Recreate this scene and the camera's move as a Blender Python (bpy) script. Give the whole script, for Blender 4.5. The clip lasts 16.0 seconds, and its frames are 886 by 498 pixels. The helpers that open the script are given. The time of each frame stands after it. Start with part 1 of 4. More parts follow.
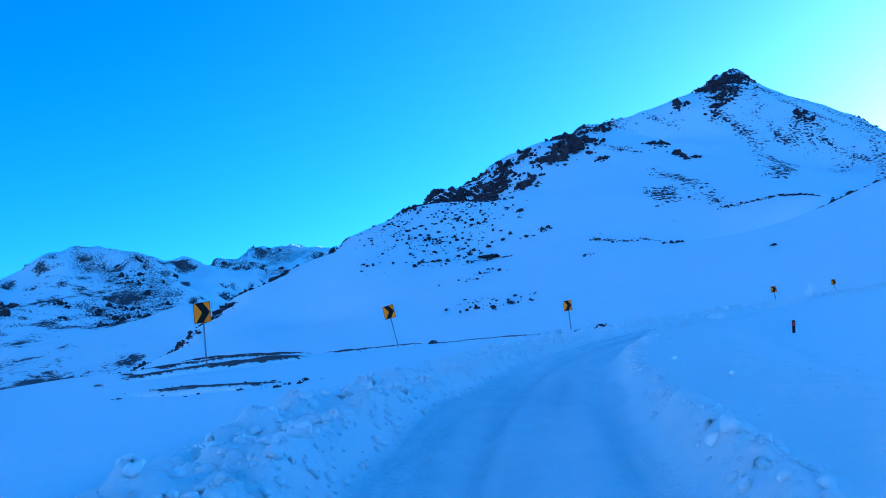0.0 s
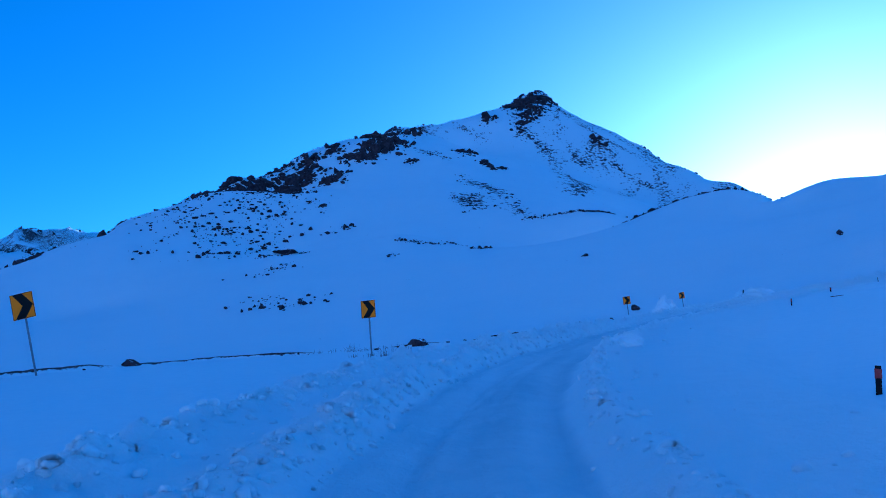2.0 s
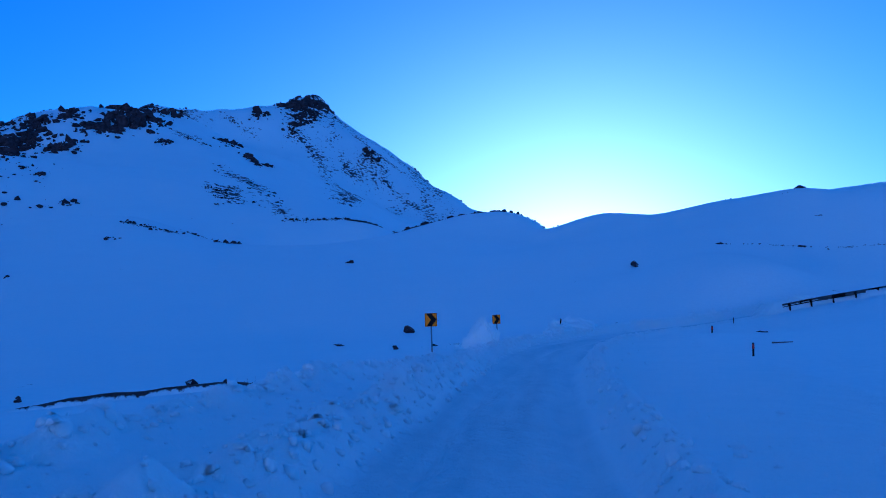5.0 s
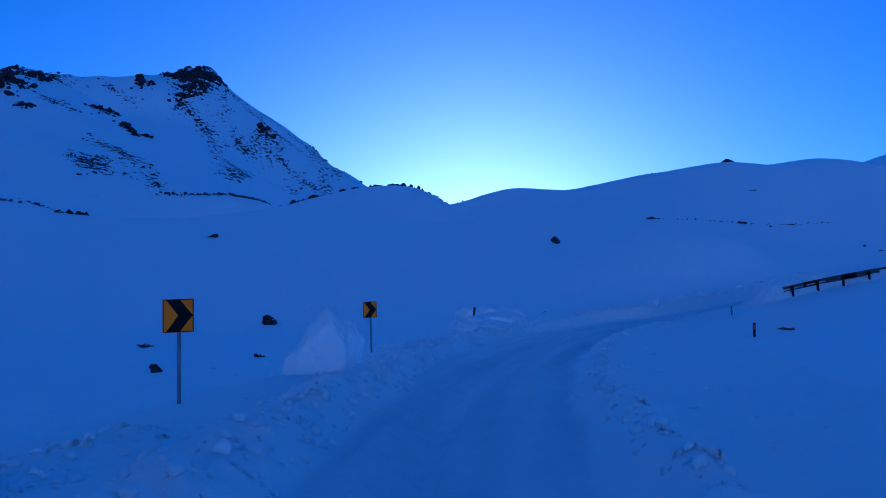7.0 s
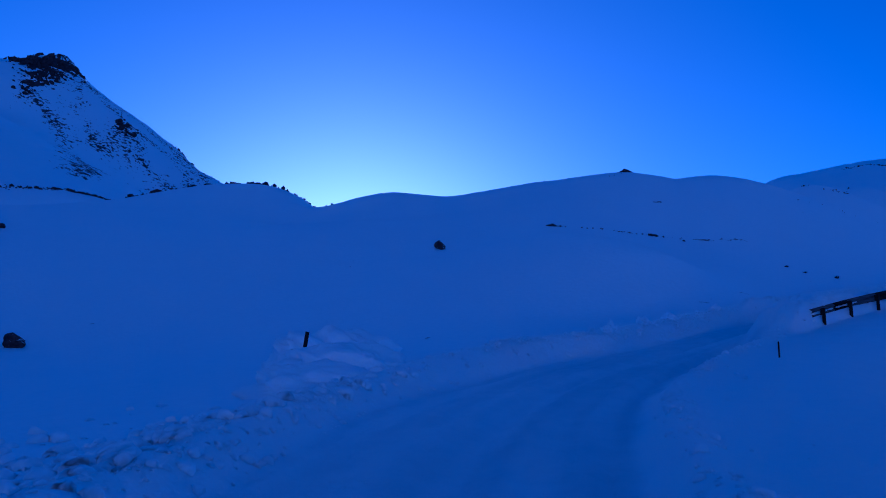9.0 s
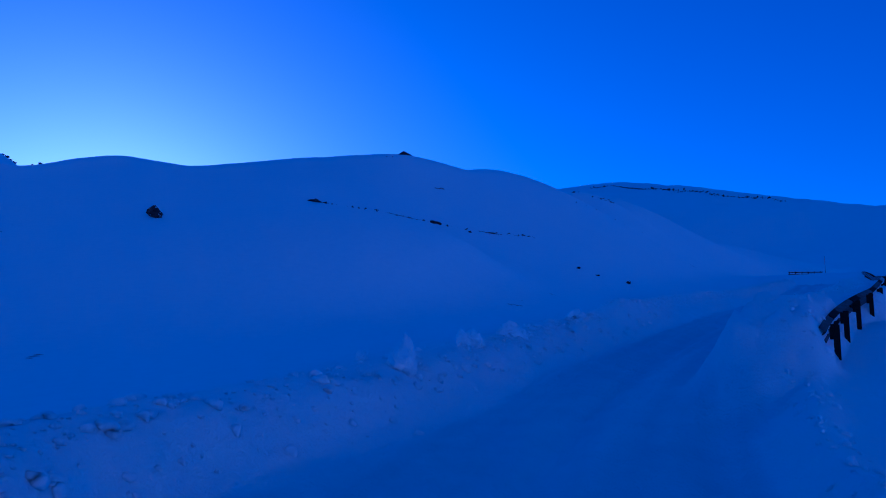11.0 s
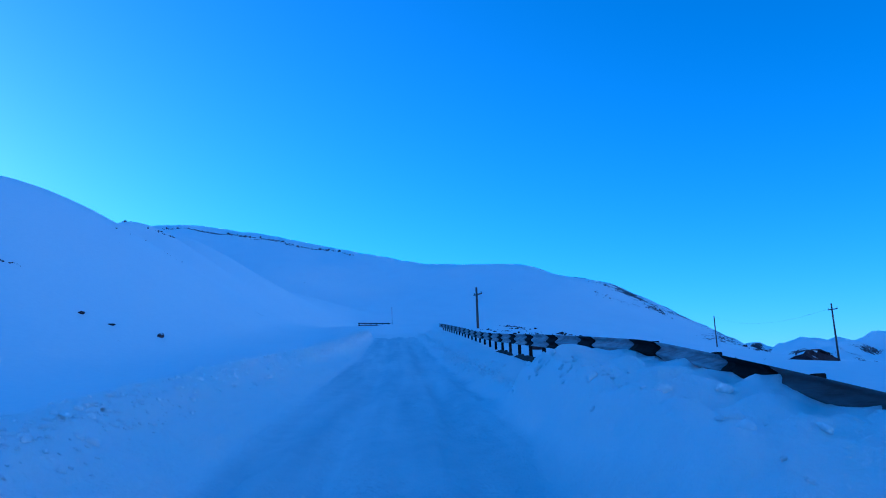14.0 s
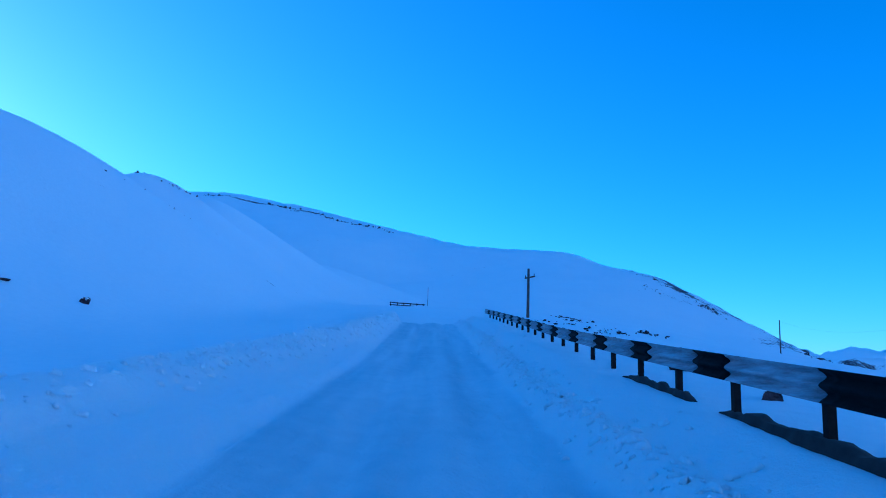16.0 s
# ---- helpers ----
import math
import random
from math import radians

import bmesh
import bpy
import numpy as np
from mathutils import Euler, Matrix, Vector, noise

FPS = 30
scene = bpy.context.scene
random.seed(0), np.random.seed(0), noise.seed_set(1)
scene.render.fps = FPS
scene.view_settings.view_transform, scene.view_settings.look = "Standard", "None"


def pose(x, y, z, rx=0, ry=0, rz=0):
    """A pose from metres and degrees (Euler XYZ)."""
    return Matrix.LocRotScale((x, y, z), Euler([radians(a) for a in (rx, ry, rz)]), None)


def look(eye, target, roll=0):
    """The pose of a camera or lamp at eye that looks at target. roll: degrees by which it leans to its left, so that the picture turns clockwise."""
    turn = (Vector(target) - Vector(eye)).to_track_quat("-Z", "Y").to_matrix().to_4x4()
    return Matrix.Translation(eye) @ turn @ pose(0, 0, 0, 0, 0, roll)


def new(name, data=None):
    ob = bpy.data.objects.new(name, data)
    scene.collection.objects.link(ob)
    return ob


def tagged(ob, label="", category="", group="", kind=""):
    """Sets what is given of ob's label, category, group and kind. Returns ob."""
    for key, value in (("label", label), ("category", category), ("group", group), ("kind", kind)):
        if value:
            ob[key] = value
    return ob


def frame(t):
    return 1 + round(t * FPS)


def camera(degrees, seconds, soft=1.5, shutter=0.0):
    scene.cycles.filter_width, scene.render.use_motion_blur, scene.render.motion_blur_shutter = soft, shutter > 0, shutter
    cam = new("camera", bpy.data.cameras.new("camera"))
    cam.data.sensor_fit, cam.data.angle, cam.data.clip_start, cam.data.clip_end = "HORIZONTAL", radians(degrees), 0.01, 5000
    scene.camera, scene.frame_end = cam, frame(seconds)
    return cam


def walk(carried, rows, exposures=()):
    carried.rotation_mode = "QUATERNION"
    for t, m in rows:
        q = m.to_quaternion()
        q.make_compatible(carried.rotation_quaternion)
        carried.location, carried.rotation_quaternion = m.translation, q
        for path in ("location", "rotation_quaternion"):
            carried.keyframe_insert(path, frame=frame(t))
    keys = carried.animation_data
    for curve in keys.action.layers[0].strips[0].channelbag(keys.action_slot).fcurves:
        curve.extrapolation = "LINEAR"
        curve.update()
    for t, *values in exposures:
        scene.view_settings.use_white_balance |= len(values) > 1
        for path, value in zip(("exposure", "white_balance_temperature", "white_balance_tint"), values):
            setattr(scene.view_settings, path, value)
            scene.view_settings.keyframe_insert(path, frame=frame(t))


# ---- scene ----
# ---- camera and its way ----
def aim(x, y, z, yaw, pitch, roll):
    """A camera pose: yaw to the left of +y, pitch up, roll about the line of sight."""
    return Matrix.Translation((x, y, z)) @ pose(0, 0, 0, 90 + pitch, 0, yaw) @ pose(0, 0, 0, 0, 0, roll)


cam = camera(62.0, 16.0, soft=1.0)
PATH = [
    (0.0, aim(-11.03, -24.21, -3.91, 1.37, 9.28, -6.11)),
    (0.5, aim(-10.83, -19.26, -3.53, -1.07, 9.26, -5.62)),
    (1.0, aim(-10.30, -14.07, -3.16, -5.93, 9.12, -5.08)),
    (1.5, aim(-9.49, -9.22, -2.86, -10.53, 8.24, -5.08)),
    (2.0, aim(-8.49, -4.95, -2.61, -13.97, 8.07, -4.59)),
    (2.5, aim(-7.30, -0.74, -2.34, -16.35, 7.82, -4.44)),
    (3.0, aim(-6.09, 3.20, -2.12, -18.54, 7.40, -3.76)),
    (3.5, aim(-4.75, 6.87, -1.94, -20.51, 7.16, -3.03)),
    (4.0, aim(-3.23, 10.31, -1.77, -24.33, 6.91, -1.76)),
    (4.5, aim(-1.58, 13.56, -1.61, -29.41, 7.20, -1.41)),
    (5.0, aim(0.47, 16.91, -1.39, -32.65, 8.28, -0.69)),
    (5.5, aim(2.91, 20.38, -1.15, -36.34, 8.80, -0.22)),
    (6.0, aim(5.75, 23.91, -0.88, -39.71, 8.74, -0.21)),
    (6.5, aim(8.86, 27.44, -0.61, -41.43, 8.09, -0.56)),
    (7.0, aim(12.01, 30.90, -0.36, -40.33, 7.04, -0.96)),
    (7.5, aim(14.98, 34.04, -0.13, -42.40, 7.62, -0.97)),
    (8.0, aim(17.86, 36.86, 0.07, -44.50, 7.60, -1.15)),
    (8.5, aim(20.77, 39.51, 0.30, -47.00, 7.57, -0.40)),
    (9.0, aim(23.81, 42.14, 0.53, -50.06, 8.35, -0.10)),
    (9.5, aim(26.98, 44.52, 0.76, -54.88, 8.75, 0.08)),
    (10.0, aim(30.24, 46.52, 1.01, -60.74, 8.76, 0.30)),
    (10.5, aim(33.52, 48.11, 1.26, -65.72, 8.51, 0.61)),
    (11.0, aim(36.80, 49.36, 1.50, -68.05, 8.28, 0.78)),
    (11.5, aim(40.25, 50.10, 1.71, -74.80, 9.09, 0.08)),
    (12.0, aim(43.42, 50.35, 1.92, -81.43, 9.56, -0.28)),
    (12.5, aim(46.21, 50.54, 2.26, -87.86, 10.06, -0.58)),
    (12.7, aim(47.24, 50.60, 2.42, -90.32, 11.3, -0.67)),
    (13.0, aim(48.81, 50.67, 2.67, -93.89, 11.43, -0.80)),
    (13.5, aim(51.73, 50.28, 3.11, -98.38, 12.08, -2.68)),
    (14.0, aim(54.99, 49.59, 3.57, -100.61, 11.71, -1.92)),
    (14.5, aim(58.49, 48.98, 4.04, -100.57, 12.20, -0.49)),
    (15.0, aim(62.10, 48.57, 4.47, -99.12, 11.54, 0.71)),
    (15.5, aim(65.71, 48.19, 4.82, -97.31, 9.31, 2.22)),
    (16.0, aim(69.21, 47.72, 5.11, -97.40, 10.44, 2.18)),
]
EXPOSURES = [
    (0.0, 1.32, 3360, -2), (1.0, 0.97, 3340, 3), (2.5, 0.6, 3320, 8), (4.5, 0.36, 3300, 13), (7.0, -0.3, 3260, 22), (8.5, -0.65, 3200, 28), (11.0, -0.8, 3060, 31),
    (12.0, -0.33, 3060, 28), (13.0, 0.42, 3230, 11), (14.5, 1.05, 3380, 4), (16.0, 1.1, 3380, 2),
]
walk(cam, PATH, EXPOSURES)

# ---- sky and sun: the sun stands just behind the pass ----
SUN_YAW, SUN_UP = -43.0, 5.5
world = bpy.data.worlds.new("sky")
scene.world = world
world.use_nodes = True
wn = world.node_tree.nodes
sky = wn.new("ShaderNodeTexSky")
sky.sky_type = "NISHITA"
sky.sun_disc = False
sky.sun_elevation = radians(SUN_UP)
sky.sun_rotation = radians(-SUN_YAW)
sky.altitude = 3000
sky.air_density = 1.0
sky.dust_density = 6.5
sky.ozone_density = 1.6
wn["Background"].inputs["Strength"].default_value = 0.12
world.node_tree.links.new(sky.outputs["Color"], wn["Background"].inputs["Color"])

sun = new("sun", bpy.data.lights.new("sun", "SUN"))
sun.data.energy = 5.0
sun.data.angle = radians(0.53)
sun.data.color = (1.0, 0.86, 0.72)
_up = Vector((-math.sin(radians(SUN_YAW)) * math.cos(radians(SUN_UP)),
              math.cos(radians(SUN_YAW)) * math.cos(radians(SUN_UP)), math.sin(radians(SUN_UP))))
sun.matrix_world = look(_up * 50, (0, 0, 0))


# ---- materials ----
def material(name, rough=0.6, metal=0.0):
    m = bpy.data.materials.new(name)
    m.use_nodes = True
    nt = m.node_tree
    b = nt.nodes["Principled BSDF"]
    b.inputs["Roughness"].default_value = rough
    b.inputs["Metallic"].default_value = metal
    return m, nt, b


def node(nt, kind, **inputs):
    n = nt.nodes.new(kind)
    for key, value in inputs.items():
        n.inputs[key.replace("_", " ")].default_value = value
    return n


def noise_tex(nt, scale, detail=6.0, rough=0.55, vector=None):
    n = node(nt, "ShaderNodeTexNoise", Scale=scale, Detail=detail, Roughness=rough)
    if vector is not None:
        nt.links.new(vector, n.inputs["Vector"])
    return n


def place_of(nt, kind="Object"):
    return nt.nodes.new("ShaderNodeTexCoord").outputs[kind]


def ramp(nt, fac, stops):
    r = nt.nodes.new("ShaderNodeValToRGB")
    nt.links.new(fac, r.inputs["Fac"])
    el = r.color_ramp.elements
    while len(el) < len(stops):
        el.new(0.5)
    for e, (at, c) in zip(el, stops):
        e.position, e.color = at, (*c, 1) if len(c) == 3 else c
    return r.outputs["Color"]


def mix(nt, fac, a, b):
    n = nt.nodes.new("ShaderNodeMix")
    n.data_type = "RGBA"
    if hasattr(fac, "links"):
        nt.links.new(fac, n.inputs[0])
    else:
        n.inputs[0].default_value = fac
    for sock, v in ((n.inputs[6], a), (n.inputs[7], b)):
        if hasattr(v, "links"):
            nt.links.new(v, sock)
        else:
            sock.default_value = (*v, 1)
    return n.outputs[2]


def maths(nt, op, a, b=0.0):
    n = nt.nodes.new("ShaderNodeMath")
    n.operation = op
    for sock, v in zip(n.inputs, (a, b)):
        if hasattr(v, "links"):
            nt.links.new(v, sock)
        else:
            sock.default_value = v
    return n.outputs[0]


def relief(nt, b, height, strength, distance):
    n = node(nt, "ShaderNodeBump", Strength=strength, Distance=distance)
    nt.links.new(height, n.inputs["Height"])
    nt.links.new(n.outputs["Normal"], b.inputs["Normal"])


SNOW_A, SNOW_B = (0.90, 0.91, 0.925), (0.95, 0.955, 0.96)
PACKED_A, PACKED_B = (0.60, 0.645, 0.69), (0.72, 0.75, 0.785)
LOOSE_A, LOOSE_B = (0.97, 0.975, 0.98), (0.99, 0.99, 0.99)
ROCK_A, ROCK_B = (0.025, 0.017, 0.02), (0.094, 0.072, 0.076)


def scatter(nt, b, weight):
    """Light that wanders through loose snow before it comes out again."""
    if hasattr(weight, "links"):
        nt.links.new(weight, b.inputs["Subsurface Weight"])
    else:
        b.inputs["Subsurface Weight"].default_value = weight
    b.inputs["Subsurface Radius"].default_value = (0.8, 0.9, 1.0)
    b.inputs["Subsurface Scale"].default_value = 0.16


def snow_material(name):
    """Snow of the road: trodden in the lane, loose on its walls."""
    m, nt, b = material(name, 0.65)
    p = place_of(nt)
    big, mid, fine = noise_tex(nt, 0.15, 5, 0.6, p), noise_tex(nt, 1.6, 6, 0.6, p), noise_tex(nt, 14.0, 6, 0.65, p)
    tone = mix(nt, 0.5, big.outputs["Fac"], mid.outputs["Fac"])
    colour = ramp(nt, tone, [(0.35, SNOW_A), (0.6, SNOW_B)])
    packed, loose = nt.nodes.new("ShaderNodeAttribute"), nt.nodes.new("ShaderNodeAttribute")
    packed.attribute_name, loose.attribute_name = "packed", "loose"
    colour = mix(nt, packed.outputs["Fac"], colour, ramp(nt, tone, [(0.35, PACKED_A), (0.6, PACKED_B)]))
    colour = mix(nt, loose.outputs["Fac"], colour, ramp(nt, tone, [(0.35, LOOSE_A), (0.6, LOOSE_B)]))
    nt.links.new(colour, b.inputs["Base Color"])
    h = maths(nt, "ADD", maths(nt, "MULTIPLY", mid.outputs["Fac"], 1.2),
              maths(nt, "MULTIPLY", fine.outputs["Fac"], 0.35))
    relief(nt, b, h, 0.7, 0.2)
    scatter(nt, b, loose.outputs["Fac"])
    return m


def ground_material():
    """Snow over dark scree: the attribute 'bare' says how much rock the wind has left free."""
    m, nt, b = material("snow_and_scree", 0.7)
    p = place_of(nt)
    bare = nt.nodes.new("ShaderNodeAttribute")
    bare.attribute_name = "bare"
    n1, n2, n3 = noise_tex(nt, 0.06, 8, 0.62, p), noise_tex(nt, 0.35, 8, 0.7, p), noise_tex(nt, 3.0, 6, 0.6, p)
    fall = nt.nodes.new("ShaderNodeMapping")
    fall.inputs["Scale"].default_value = (1.0, 1.0, 0.4)
    nt.links.new(p, fall.inputs["Vector"])
    n0 = noise_tex(nt, 0.022, 10, 0.62, fall.outputs["Vector"])
    grain = maths(nt, "ADD", maths(nt, "MULTIPLY", n0.outputs["Fac"], 0.42),
                  maths(nt, "ADD", maths(nt, "MULTIPLY", n1.outputs["Fac"], 0.2), maths(nt, "MULTIPLY", n2.outputs["Fac"], 0.38)))
    free = maths(nt, "SUBTRACT", maths(nt, "ADD", grain, maths(nt, "MULTIPLY", bare.outputs["Fac"], 0.36)), 0.72)
    fine = nt.nodes.new("ShaderNodeAttribute")
    fine.attribute_name = "fine"
    n4 = noise_tex(nt, 0.42, 5, 0.6, fall.outputs["Vector"])
    small = maths(nt, "SUBTRACT", maths(nt, "ADD", n4.outputs["Fac"], maths(nt, "MULTIPLY", fine.outputs["Fac"], 0.26)), 0.738)
    free = maths(nt, "MAXIMUM", free, small)
    mask = nt.nodes.new("ShaderNodeMapRange")
    mask.inputs["From Min"].default_value, mask.inputs["From Max"].default_value = -0.015, 0.03
    nt.links.new(free, mask.inputs["Value"])
    tone = mix(nt, 0.5, n1.outputs["Fac"], n3.outputs["Fac"])
    snow = ramp(nt, tone, [(0.35, SNOW_A), (0.6, SNOW_B)])
    rock = ramp(nt, n2.outputs["Fac"], [(0.35, ROCK_A), (0.7, ROCK_B)])
    nt.links.new(mix(nt, mask.outputs["Result"], snow, rock), b.inputs["Base Color"])
    h = maths(nt, "ADD", maths(nt, "MULTIPLY", n3.outputs["Fac"], 0.25), maths(nt, "MULTIPLY", mask.outputs["Result"], 1.2))
    relief(nt, b, h, 0.5, 0.4)
    return m


def rock_material(name, snowy=0.5):
    """Dark rock with snow caught on its upward faces."""
    m, nt, b = material(name, 0.9)
    b.inputs["Specular IOR Level"].default_value = 0.12
    p = place_of(nt)
    n1, n2 = noise_tex(nt, 0.8, 8, 0.65, p), noise_tex(nt, 5.0, 8, 0.6, p)
    geo = nt.nodes.new("ShaderNodeNewGeometry")
    sep = nt.nodes.new("ShaderNodeSeparateXYZ")
    nt.links.new(geo.outputs["Normal"], sep.inputs[0])
    cover = maths(nt, "ADD", sep.outputs["Z"], maths(nt, "MULTIPLY", n1.outputs["Fac"], 0.5))
    mask = nt.nodes.new("ShaderNodeMapRange")
    mask.inputs["From Min"].default_value, mask.inputs["From Max"].default_value = 1.25 - snowy * 0.4, 1.32 - snowy * 0.4
    nt.links.new(cover, mask.inputs["Value"])
    rock = ramp(nt, n2.outputs["Fac"], [(0.35, ROCK_A), (0.7, ROCK_B)])
    nt.links.new(mix(nt, mask.outputs["Result"], rock, SNOW_B), b.inputs["Base Color"])
    relief(nt, b, n2.outputs["Fac"], 0.7, 0.15)
    return m


def painted(name, colour, rough=0.5, metal=0.0, wear=(0.3, 0.28, 0.26), amount=0.25, scale=9.0, gloss=0.5, streaky=False):
    m, nt, b = material(name, rough, metal)
    b.inputs["Specular IOR Level"].default_value = gloss
    p = place_of(nt)
    if streaky:
        turn = nt.nodes.new("ShaderNodeMapping")
        turn.inputs["Scale"].default_value = (0.16, 0.16, 1.6)
        nt.links.new(p, turn.inputs["Vector"])
        p = turn.outputs["Vector"]
    n1, n2 = noise_tex(nt, scale, 8, 0.7, p), noise_tex(nt, scale * 6, 4, 0.6, p)
    dirt = ramp(nt, n1.outputs["Fac"], [(0.62 - amount, (0, 0, 0)), (0.9 - amount * 0.8, (1, 1, 1))])
    dark = tuple(c * 0.86 for c in colour)
    base = mix(nt, n2.outputs["Fac"], dark, colour)
    nt.links.new(mix(nt, maths(nt, "MULTIPLY", dirt, amount * 2), base, wear), b.inputs["Base Color"])
    relief(nt, b, n1.outputs["Fac"], 0.15, 0.01)
    return m


def lump_material():
    """Loose lumps of snow, which let light through."""
    m, nt, b = material("snow_lumps", 0.75)
    n1 = noise_tex(nt, 9.0, 6, 0.65, place_of(nt))
    nt.links.new(ramp(nt, n1.outputs["Fac"], [(0.35, LOOSE_A), (0.6, LOOSE_B)]), b.inputs["Base Color"])
    relief(nt, b, n1.outputs["Fac"], 0.5, 0.05)
    scatter(nt, b, 1.0)
    return m


CHUNK = snow_material("broken_snow")
LUMP = lump_material()
GROUND = ground_material()
ROCK = rock_material("dark_rock")
CRAG = rock_material("crag_rock", 0.25)
YELLOW = painted("amber_sheeting", (1.0, 0.30, 0.0), 0.7, wear=(0.6, 0.2, 0.02), amount=0.06, gloss=0.04)
BLACK = painted("black_sheeting", (0.008, 0.008, 0.009), 0.7, wear=(0.025, 0.025, 0.025), gloss=0.1)
STEEL = painted("weathered_steel", (0.32, 0.33, 0.35), 0.5, 0.6, wear=(0.16, 0.12, 0.1))
WHITEP = painted("chipped_white_paint", (0.62, 0.63, 0.66), 0.6, wear=(0.1, 0.08, 0.08), amount=0.36, scale=9.0, gloss=0.25, streaky=True)
GRAVEL = painted("dark_gravel", (0.022, 0.018, 0.016), 0.95, wear=(0.06, 0.048, 0.04), scale=5.0)
BLACKP = painted("black_rail_paint", (0.006, 0.006, 0.007), 0.8, wear=(0.02, 0.018, 0.018), gloss=0.08)
# Dirty white paint again, with the near beam's shade mixed into a darker grey.
SHADED_WHITEP = painted("dirty_white_paint_in_shade", (0.16, 0.165, 0.18), 0.75, wear=(0.05, 0.035, 0.03), amount=0.36, scale=9.0, gloss=0.15, streaky=True)
DARKST = painted("dark_painted_steel", (0.012, 0.011, 0.012), 0.8, wear=(0.04, 0.028, 0.024), gloss=0.12)
WOOD = painted("tarred_wood", (0.09, 0.065, 0.05), 0.85, wear=(0.2, 0.17, 0.15), scale=3.0)
REDP = painted("red_reflector", (0.35, 0.03, 0.02), 0.4, amount=0.1)


def soil_material():
    """Frozen soil and turf that shows through thin snow; the attribute 'bare' says how much."""
    m, nt, b = material("frozen_soil", 0.95)
    p = place_of(nt)
    bare = nt.nodes.new("ShaderNodeAttribute")
    bare.attribute_name = "bare"
    n1, n2, n3 = noise_tex(nt, 0.9, 8, 0.65, p), noise_tex(nt, 4.5, 8, 0.7, p), noise_tex(nt, 22.0, 5, 0.6, p)
    grain = maths(nt, "ADD", maths(nt, "MULTIPLY", n1.outputs["Fac"], 0.5), maths(nt, "MULTIPLY", n2.outputs["Fac"], 0.5))
    free = maths(nt, "SUBTRACT", maths(nt, "ADD", grain, maths(nt, "MULTIPLY", bare.outputs["Fac"], 0.4)), 0.7)
    mask = nt.nodes.new("ShaderNodeMapRange")
    mask.inputs["From Min"].default_value, mask.inputs["From Max"].default_value = -0.02, 0.03
    nt.links.new(free, mask.inputs["Value"])
    soil = ramp(nt, n3.outputs["Fac"], [(0.35, (0.03, 0.021, 0.02)), (0.7, (0.10, 0.07, 0.06))])
    nt.links.new(mix(nt, mask.outputs["Result"], ramp(nt, n1.outputs["Fac"], [(0.35, SNOW_A), (0.6, SNOW_B)]), soil), b.inputs["Base Color"])
    relief(nt, b, maths(nt, "ADD", maths(nt, "MULTIPLY", mask.outputs["Result"], 0.6), maths(nt, "MULTIPLY", n3.outputs["Fac"], 0.4)), 0.6, 0.06)
    return m


SOIL = soil_material()
STRAW = painted("dry_grass", (0.09, 0.055, 0.035), 0.9, wear=(0.05, 0.03, 0.02))


# ---- small builders ----
def part(name, bm, mat, parent=None, label="", smooth=False):
    me = bpy.data.meshes.new(name)
    bm.to_mesh(me)
    bm.free()
    me.materials.append(mat)
    if smooth:
        me.polygons.foreach_set("use_smooth", [True] * len(me.polygons))
    ob = new(name, me)
    if parent is not None:
        ob.parent = parent
    return tagged(ob, label)


def thing(name, m, label, category, group=""):
    ob = new(name)
    ob.empty_display_size = 0.2
    ob.matrix_world = m
    return tagged(ob, label, category, group)


def box(bm, size, at=(0, 0, 0), turn=None, bevel=0.0):
    r = bmesh.ops.create_cube(bm, size=1.0)
    vs = r["verts"]
    bmesh.ops.scale(bm, vec=size, verts=vs)
    if bevel:
        es = list({e for v in vs for e in v.link_edges})
        vs = [v for v in bmesh.ops.bevel(bm, geom=es, offset=bevel, segments=2, affect="EDGES")["verts"]]
    if turn is not None:
        bmesh.ops.rotate(bm, matrix=turn, verts=vs)
    bmesh.ops.translate(bm, vec=at, verts=vs)
    return vs


def tube(bm, r0, r1, z0, z1, at=(0, 0), sides=12):
    r = bmesh.ops.create_cone(bm, cap_ends=True, segments=sides, radius1=r0, radius2=r1, depth=z1 - z0)
    bmesh.ops.translate(bm, vec=(at[0], at[1], (z0 + z1) / 2), verts=r["verts"])
    return r["verts"]


def grid_mesh(name, xs, ys, zs, mat):
    """A sheet from 2-d arrays of places."""
    rows, cols = xs.shape
    me = bpy.data.meshes.new(name)
    co = np.stack([xs, ys, zs], -1).reshape(-1, 3).astype(np.float32)
    i = np.arange(rows * cols).reshape(rows, cols)
    quads = np.stack([i[:-1, :-1], i[:-1, 1:], i[1:, 1:], i[1:, :-1]], -1).reshape(-1).astype(np.int32)
    me.vertices.add(len(co))
    me.vertices.foreach_set("co", co.ravel())
    me.loops.add(len(quads))
    me.loops.foreach_set("vertex_index", quads)
    me.polygons.add(len(quads) // 4)
    me.polygons.foreach_set("loop_start", np.arange(0, len(quads), 4, dtype=np.int32))
    me.polygons.foreach_set("loop_total", np.full(len(quads) // 4, 4, dtype=np.int32))
    me.update(calc_edges=True)
    me.polygons.foreach_set("use_smooth", np.ones(len(me.polygons), dtype=bool))
    me.materials.append(mat)
    return new(name, me)


def joined_mesh(name, verts, faces, mat, smooth=False):
    me = bpy.data.meshes.new(name)
    me.from_pydata(verts, [], faces)
    me.materials.append(mat)
    if smooth:
        me.polygons.foreach_set("use_smooth", [True] * len(me.polygons))
    return new(name, me)


